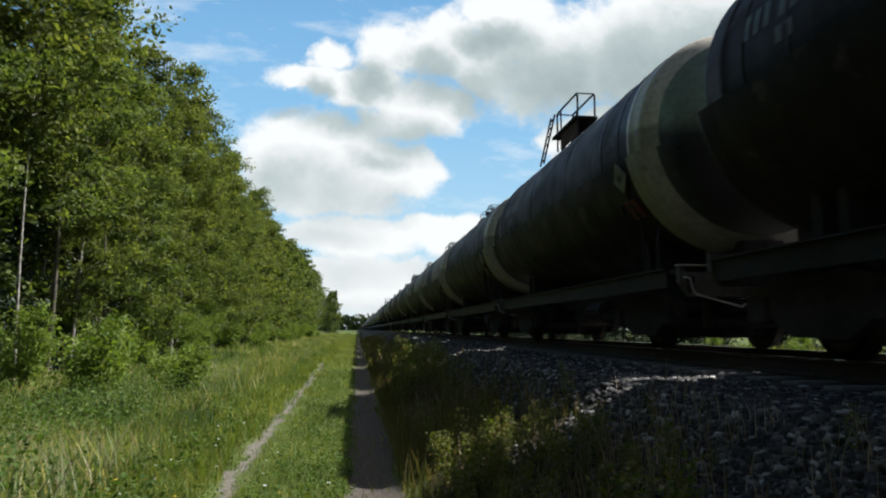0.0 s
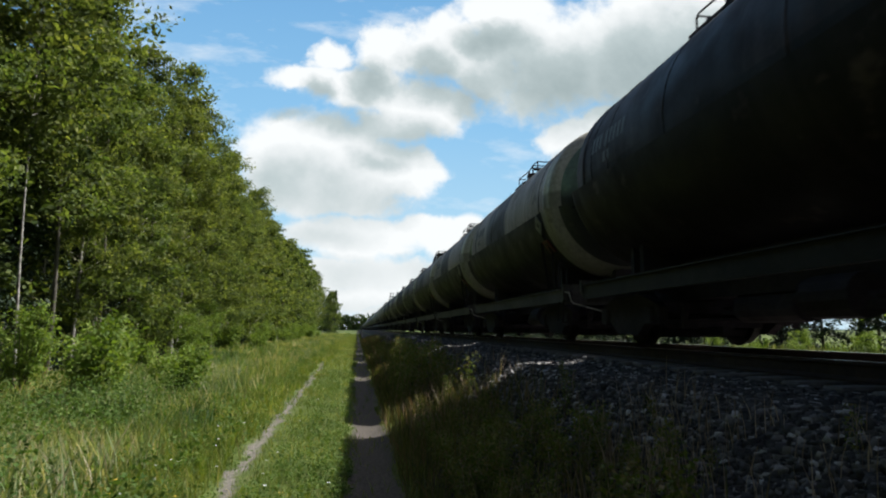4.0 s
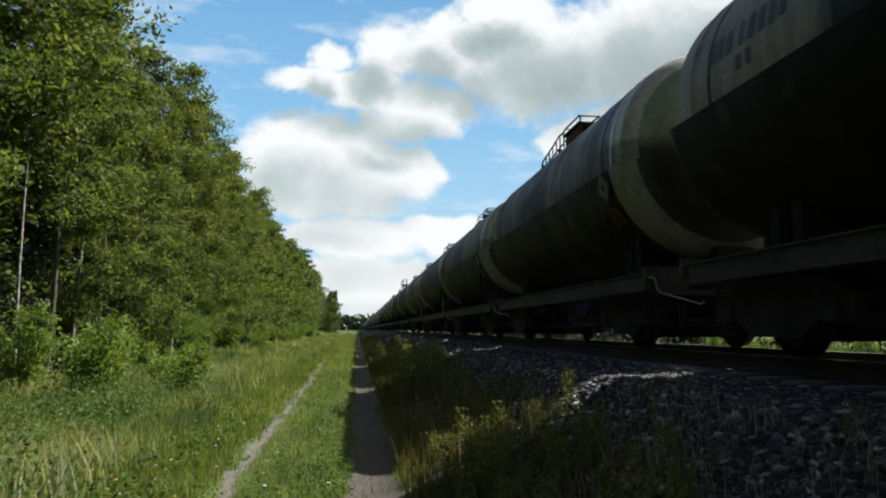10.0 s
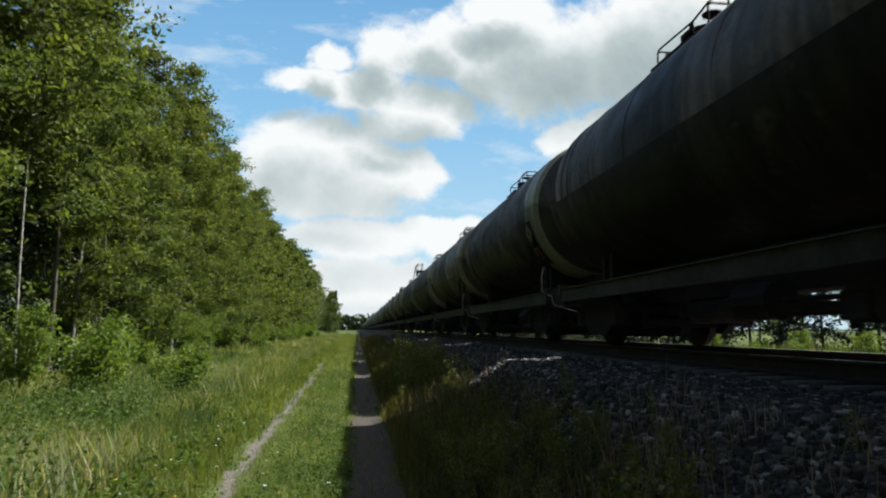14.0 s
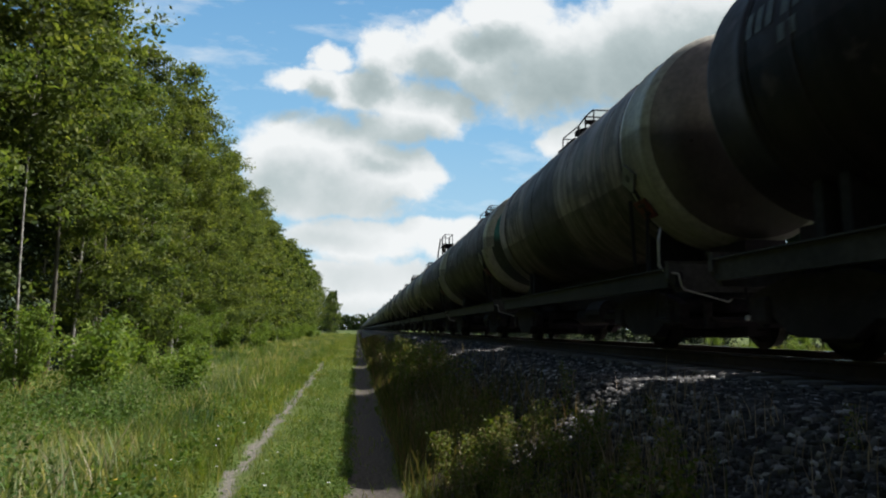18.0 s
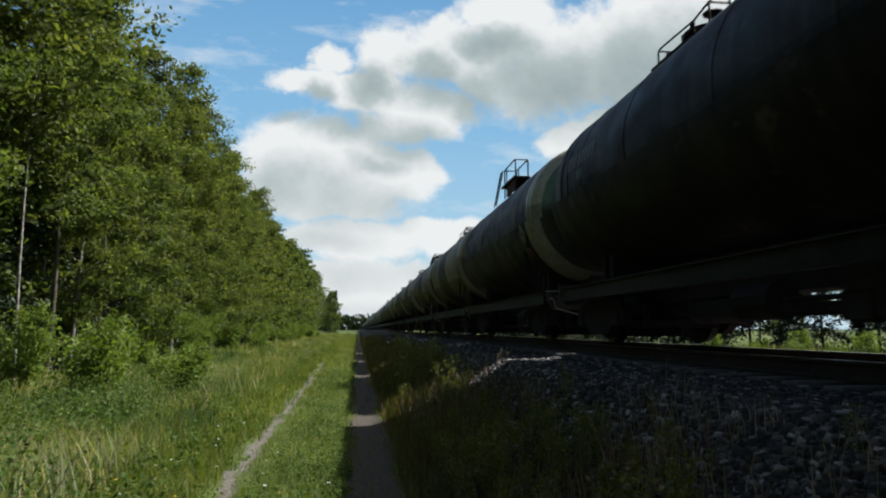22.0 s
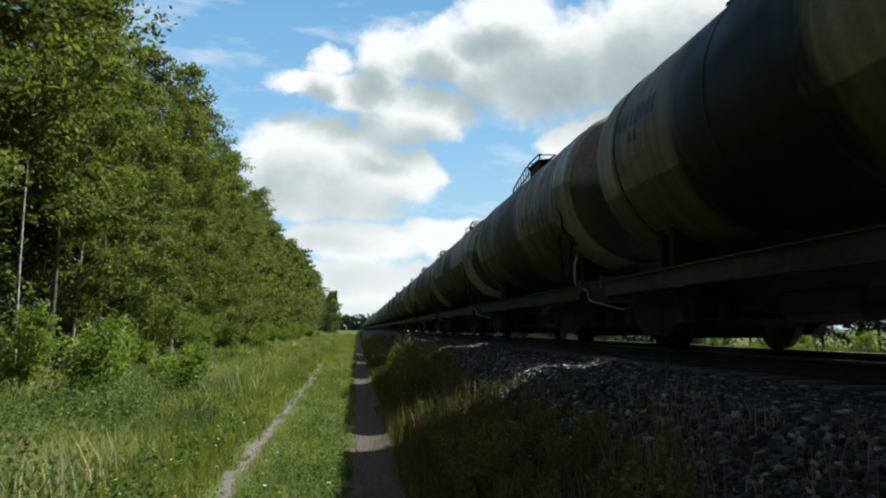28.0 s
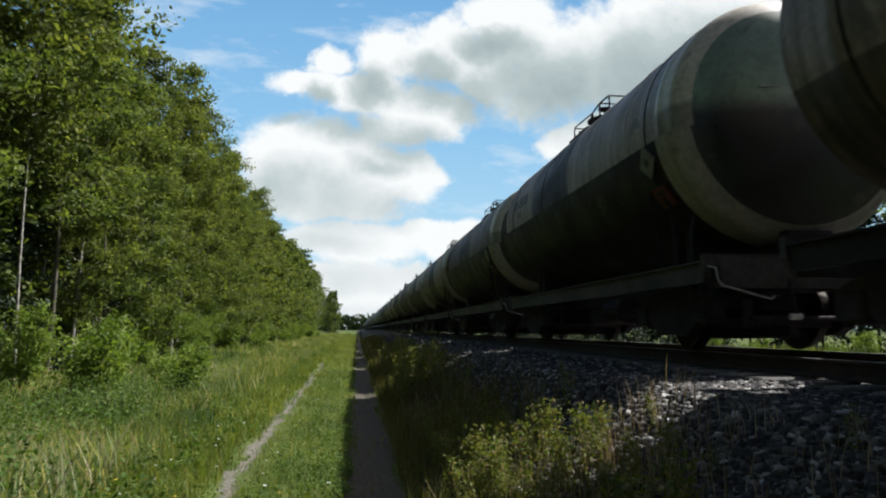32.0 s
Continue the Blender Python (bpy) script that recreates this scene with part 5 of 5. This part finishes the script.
def build_herbs():
    """Low leafy herbs in uneven drifts through the meadow."""
    r = np.random.default_rng(91)
    c = []
    for _ in range(480):
        y = 3.5 * math.exp(r.random() * 3.0)
        x = r.uniform(-6.5, -1.5)
        for _ in range(6):
            a, b = x + r.normal(0, 0.16), y + r.normal(0, 0.22)
            tall = 0.28 + 0.5 * max(0.0, noise.noise((a * 0.5, b * 0.3, 4.0)))
            c.append((a, b, height(a, b) + r.uniform(0.05, tall)))
    for cx, cy, rx, ry, cnt in ((-4.3, 13.0, 0.6, 1.8, 150), (-3.5, 9.3, 0.35, 0.8, 60), (-4.9, 10.6, 0.4, 0.8, 60), (-3.0, 6.0, 0.25, 0.4, 30)):
        for _ in range(cnt):
            a, b = cx + r.normal(0, rx), cy + r.normal(0, ry)
            top = r.uniform(0.45, 0.8)
            for q in (0.4, 0.7, 1.0):
                c.append((a, b, height(a, b) + top * q))
    v, f = leaf_cloud(np.array(c), 40000, np.array([0.08, 0.08, 0.07]), 0.027, 92)
    ob = new("meadow_herbs", mesh_arrays("meadow_herbs", v, f, M_HERB))
    tagged(ob, "leafy green herbs among the meadow grass", "herbs", kind="stuff")


build_herbs()


def build_clover():
    """Low broad-leaved plants trodden between the ruts."""
    r = np.random.default_rng(95)
    c = []
    for _ in range(620):
        y = 2.4 * math.exp(r.random() * 2.3)
        x = r.uniform(-0.95, -0.1) if r.random() < 0.6 else r.uniform(-2.3, -1.25)
        for _ in range(5):
            a, b = x + r.normal(0, 0.07), y + r.normal(0, 0.09)
            c.append((a, b, height(a, b) + r.uniform(0.02, 0.13)))
    v, f = leaf_cloud(np.array(c), 26000, np.array([0.04, 0.04, 0.025]), 0.015, 96)
    ob = new("clover", mesh_arrays("clover", v, f, M_HERB))
    tagged(ob, "low clover and plantain leaves between the ruts", "clover", kind="stuff")


build_clover()
tagged(blades("tan_stalk_clump", 300, (0.70, 1.75), 1, 2, 0.36, 0.003, M_STALK, 60, 0.45, None, 0.75, even(8.0, 10.5)), "bushy clump of tan dry stalks beside the rut", "dry grass", kind="stuff")
tagged(blades("bank_stalks", 130, (1.1, 2.05), 1, 2, 0.40, 0.003, M_STALK, 63, 0.2, None, 0.75, even(3.2, 5.2)), "upright pale dry stalks on the bank", "dry grass", kind="stuff")


def build_weeds():
    """Upright leafy weeds on the bank, each a stalk with leaves in pairs."""
    kinds = []
    for seed in (61, 62, 63, 64):
        r = random.Random(seed)
        h = r.uniform(0.38, 0.62)
        pts = [((0.03 * math.sin(3 * q + seed), 0.03 * math.cos(2 * q), h * q), 0.005 * (1 - 0.6 * q)) for q in (0, 0.3, 0.6, 1.0)]
        tips = [(0.03 * math.sin(3 * q + seed), 0.03 * math.cos(2 * q), h * q) for q in [0.15 + 0.85 * i / 12 for i in range(13)]]
        root = new("weed")
        root.empty_display_size = 0.1
        tagged(root, "yellow-green leafy weed growing on the gravel bank", "weed", "weeds on the bank")
        s = new("stalk", trunk_mesh("stalk", [pts], M_STALK))
        s.parent = root
        v, f = leaf_cloud(np.array(tips), 190, np.array([0.05, 0.05, 0.03]), 0.019, seed)
        c = new("foliage", mesh_arrays("foliage", v, f, M_WEED))
        c.parent = root
        kinds.append(root)
    used, r = set(), random.Random(8)
    spots = [(r.uniform(1.1, 2.1), r.uniform(3.0, 7.0)) for _ in range(26)]
    spots += [(0.75 + abs(r.gauss(0, 0.5)), r.uniform(4.2, 8.5)) for _ in range(70)]
    for i in range(150):
        y = 2.8 * math.exp(r.random() * 3.0)
        spots.append((0.75 + abs(r.gauss(0, 0.75)), y))
    tall = [(r.uniform(0.8, 1.9), r.uniform(11, 30)) for _ in range(70)]
    for k, (x, y) in enumerate(tall):
        set_thing(kinds, used, k % 4, x, y, r.uniform(0, 360), r.uniform(1.1, 1.7), 0.01)
    for k, (x, y) in enumerate(spots):
        if x < 2.7:
            set_thing(kinds, used, k % 4, x, y, r.uniform(0, 360), r.uniform(0.4, 0.9), 0.01)
    for x, y, s in ((1.27, 3.12, 1.1), (1.40, 3.0, 1.0), (1.34, 3.25, 0.95), (1.52, 3.10, 1.05), (1.48, 2.95, 0.85), (1.60, 3.22, 0.8), (0.98, 5.1, 1.0), (1.02, 5.35, 0.8), (1.62, 4.75, 0.9), (1.70, 4.9, 0.8)):
        set_thing(kinds, used, r.randrange(4), x, y, r.uniform(0, 360), s, 0.01)
    used2 = set()
    fl = []
    for nm, mt, lb in (("white_flower", M_PETAL, "small white wildflower in the lane grass"), ("yellow_flower", M_PETAL_Y, "small yellow wildflower in the lane grass")):
        root = new(nm)
        root.empty_display_size = 0.05
        tagged(root, lb, "flower", "wildflowers")
        bm = bmesh.new()
        rod(bm, (0, 0, 0), (0.01, 0, 0.17), 0.002, 5)
        part("stem", bm, M_GRASS, root)
        bm = bmesh.new()
        for q in range(6):
            a = q * math.pi / 3
            bm.faces.new([bm.verts.new((0.01 + 0.016 * math.cos(a + d) * k, 0.016 * math.sin(a + d) * k, 0.17 + 0.004 * k)) for d, k in ((0, 0.2), (-0.4, 0.9), (0, 1.2), (0.4, 0.9))])
        part("petals", bm, mt, root)
        fl.append(root)
    for i in range(70):
        y = 2.6 * math.exp(r.random() * 1.7)
        x = r.choice((r.uniform(-0.95, -0.1), r.uniform(-2.2, -1.3)))
        set_thing(fl, used2, 0 if r.random() < 0.7 else 1, x, y, r.uniform(0, 360), r.uniform(0.8, 1.3), 0.0)


build_weeds()


def build_post():
    """A lineside post far down the lane."""
    post = new("lineside_post")
    post.empty_display_size = 0.2
    tagged(post, "grey concrete lineside post beside the lane", "post")
    bm = bmesh.new()
    box(bm, -0.09, 0.09, -0.09, 0.09, -0.2, 2.1, 0.02)
    part("shaft", bm, M_SLEEPER, post)
    bm = bmesh.new()
    box(bm, -0.22, 0.22, -0.11, -0.09, 1.6, 2.0, 0.005)
    part("plate", bm, M_WHITE, post)
    post.location = (0.62, 106, height(0.62, 106))


build_post()


# ------------------------------------------------------------ ballast
def stone_shape(seed):
    r = np.random.default_rng(seed)
    bm = bmesh.new()
    bmesh.ops.create_cube(bm, size=0.8)
    for v in bm.verts:
        v.co = Vector([c * k for c, k in zip(v.co, r.uniform(0.55, 1.25, 3))])
        v.co.x *= 1.2
        v.co.z *= 0.8
    bmesh.ops.convex_hull(bm, input=bm.verts[:])
    bmesh.ops.triangulate(bm, faces=bm.faces[:])
    bm.verts.index_update()
    bm.verts.ensure_lookup_table()
    vs = np.array([v.co[:] for v in bm.verts])
    fs = np.array([[v.index for v in f.verts] for f in bm.faces])
    bm.free()
    return vs, fs


def build_ballast():
    shapes = [stone_shape(s) for s in range(9)]
    r = np.random.default_rng(77)
    near, V, F, at = [], [], [], 0
    for zone, cnt, (xa, xb), y0, y1 in ((0, 34000, (2.0, 3.95), 2.4, 55), (1, 1800, (1.1, 2.1), 2.4, 40), (2, 2000, (4.6, 7.6), 2.5, 40), (3, 2600, (3.9, 4.4), 2.5, 40), (4, 4500, (1.5, 3.95), -5.0, 2.5)):
        y = r.uniform(y0, y1, cnt) if zone == 4 else y0 * np.exp(r.random(cnt) * math.log(y1 / y0))
        x = r.uniform(xa, xb, cnt)
        size = r.uniform(0.036, 0.088, cnt) * (1.3 if zone == 4 else 1.0) * np.maximum(1.0, y / 9.0) ** 0.55
        rot = r.uniform(0, 2 * np.pi, (cnt, 3))
        for i in range(cnt):
            q = (x[i], y[i], height(x[i], y[i]) + size[i] * 0.18, size[i], rot[i])
            if zone == 0 and 2.6 < y[i] < 5.2 and 1.9 < x[i] < 2.9 and len(near) < 300:
                near.append(q)
                continue
            vs, fs = shapes[i % 9]
            ca, sa, cb, sb = math.cos(q[4][0]), math.sin(q[4][0]), math.cos(q[4][1]), math.sin(q[4][1])
            R = np.array([[ca, -sa * cb, sa * sb], [sa, ca * cb, -ca * sb], [0, sb, cb]])
            V.append(vs @ R.T * q[3] + np.array(q[:3]))
            F.append(fs + at)
            at += len(vs)
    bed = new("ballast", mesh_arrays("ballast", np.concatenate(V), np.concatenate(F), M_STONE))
    tagged(bed, "grey crushed stone ballast of the railway bank", "ballast", kind="stuff")
    meshes = [mesh_arrays("stone", vs, fs, M_STONE) for vs, fs in shapes]
    for i, q in enumerate(near):
        ob = new("stone", meshes[i % 9])
        ob.parent = bed
        ob.matrix_local = Matrix.LocRotScale(q[:3], Euler(q[4]), (q[3],) * 3)


build_ballast()


# ------------------------------------------------------------ what moves
def motions():
    for wagon, i in WAGONS:
        walk(wagon, [(t, pose(TRACK, START + i * PITCH + SLACK.get(i, 0.0) - travel(t), RAIL)) for t in range(0, 33, 4)])
    rows, t = [], 0.0
    while t < 32.001:
        rows.append(t)
        t += 1 / 7.5
    if rows[-1] < 31.99:
        rows.append(32.0)
    for ws in WHEELS:
        y = ws.matrix_local.translation.y
        walk(ws, [(t, pose(0, y, 0.475, math.degrees(travel(t) / 0.475) % 360)) for t in rows])
    walk(CLOUDS, [(0, pose(0, 0, EYE)), (16, pose(0, 0, EYE, -0.22, 0, -0.02)), (32, pose(0, 0, EYE, -0.45, 0, -0.05))])


motions()
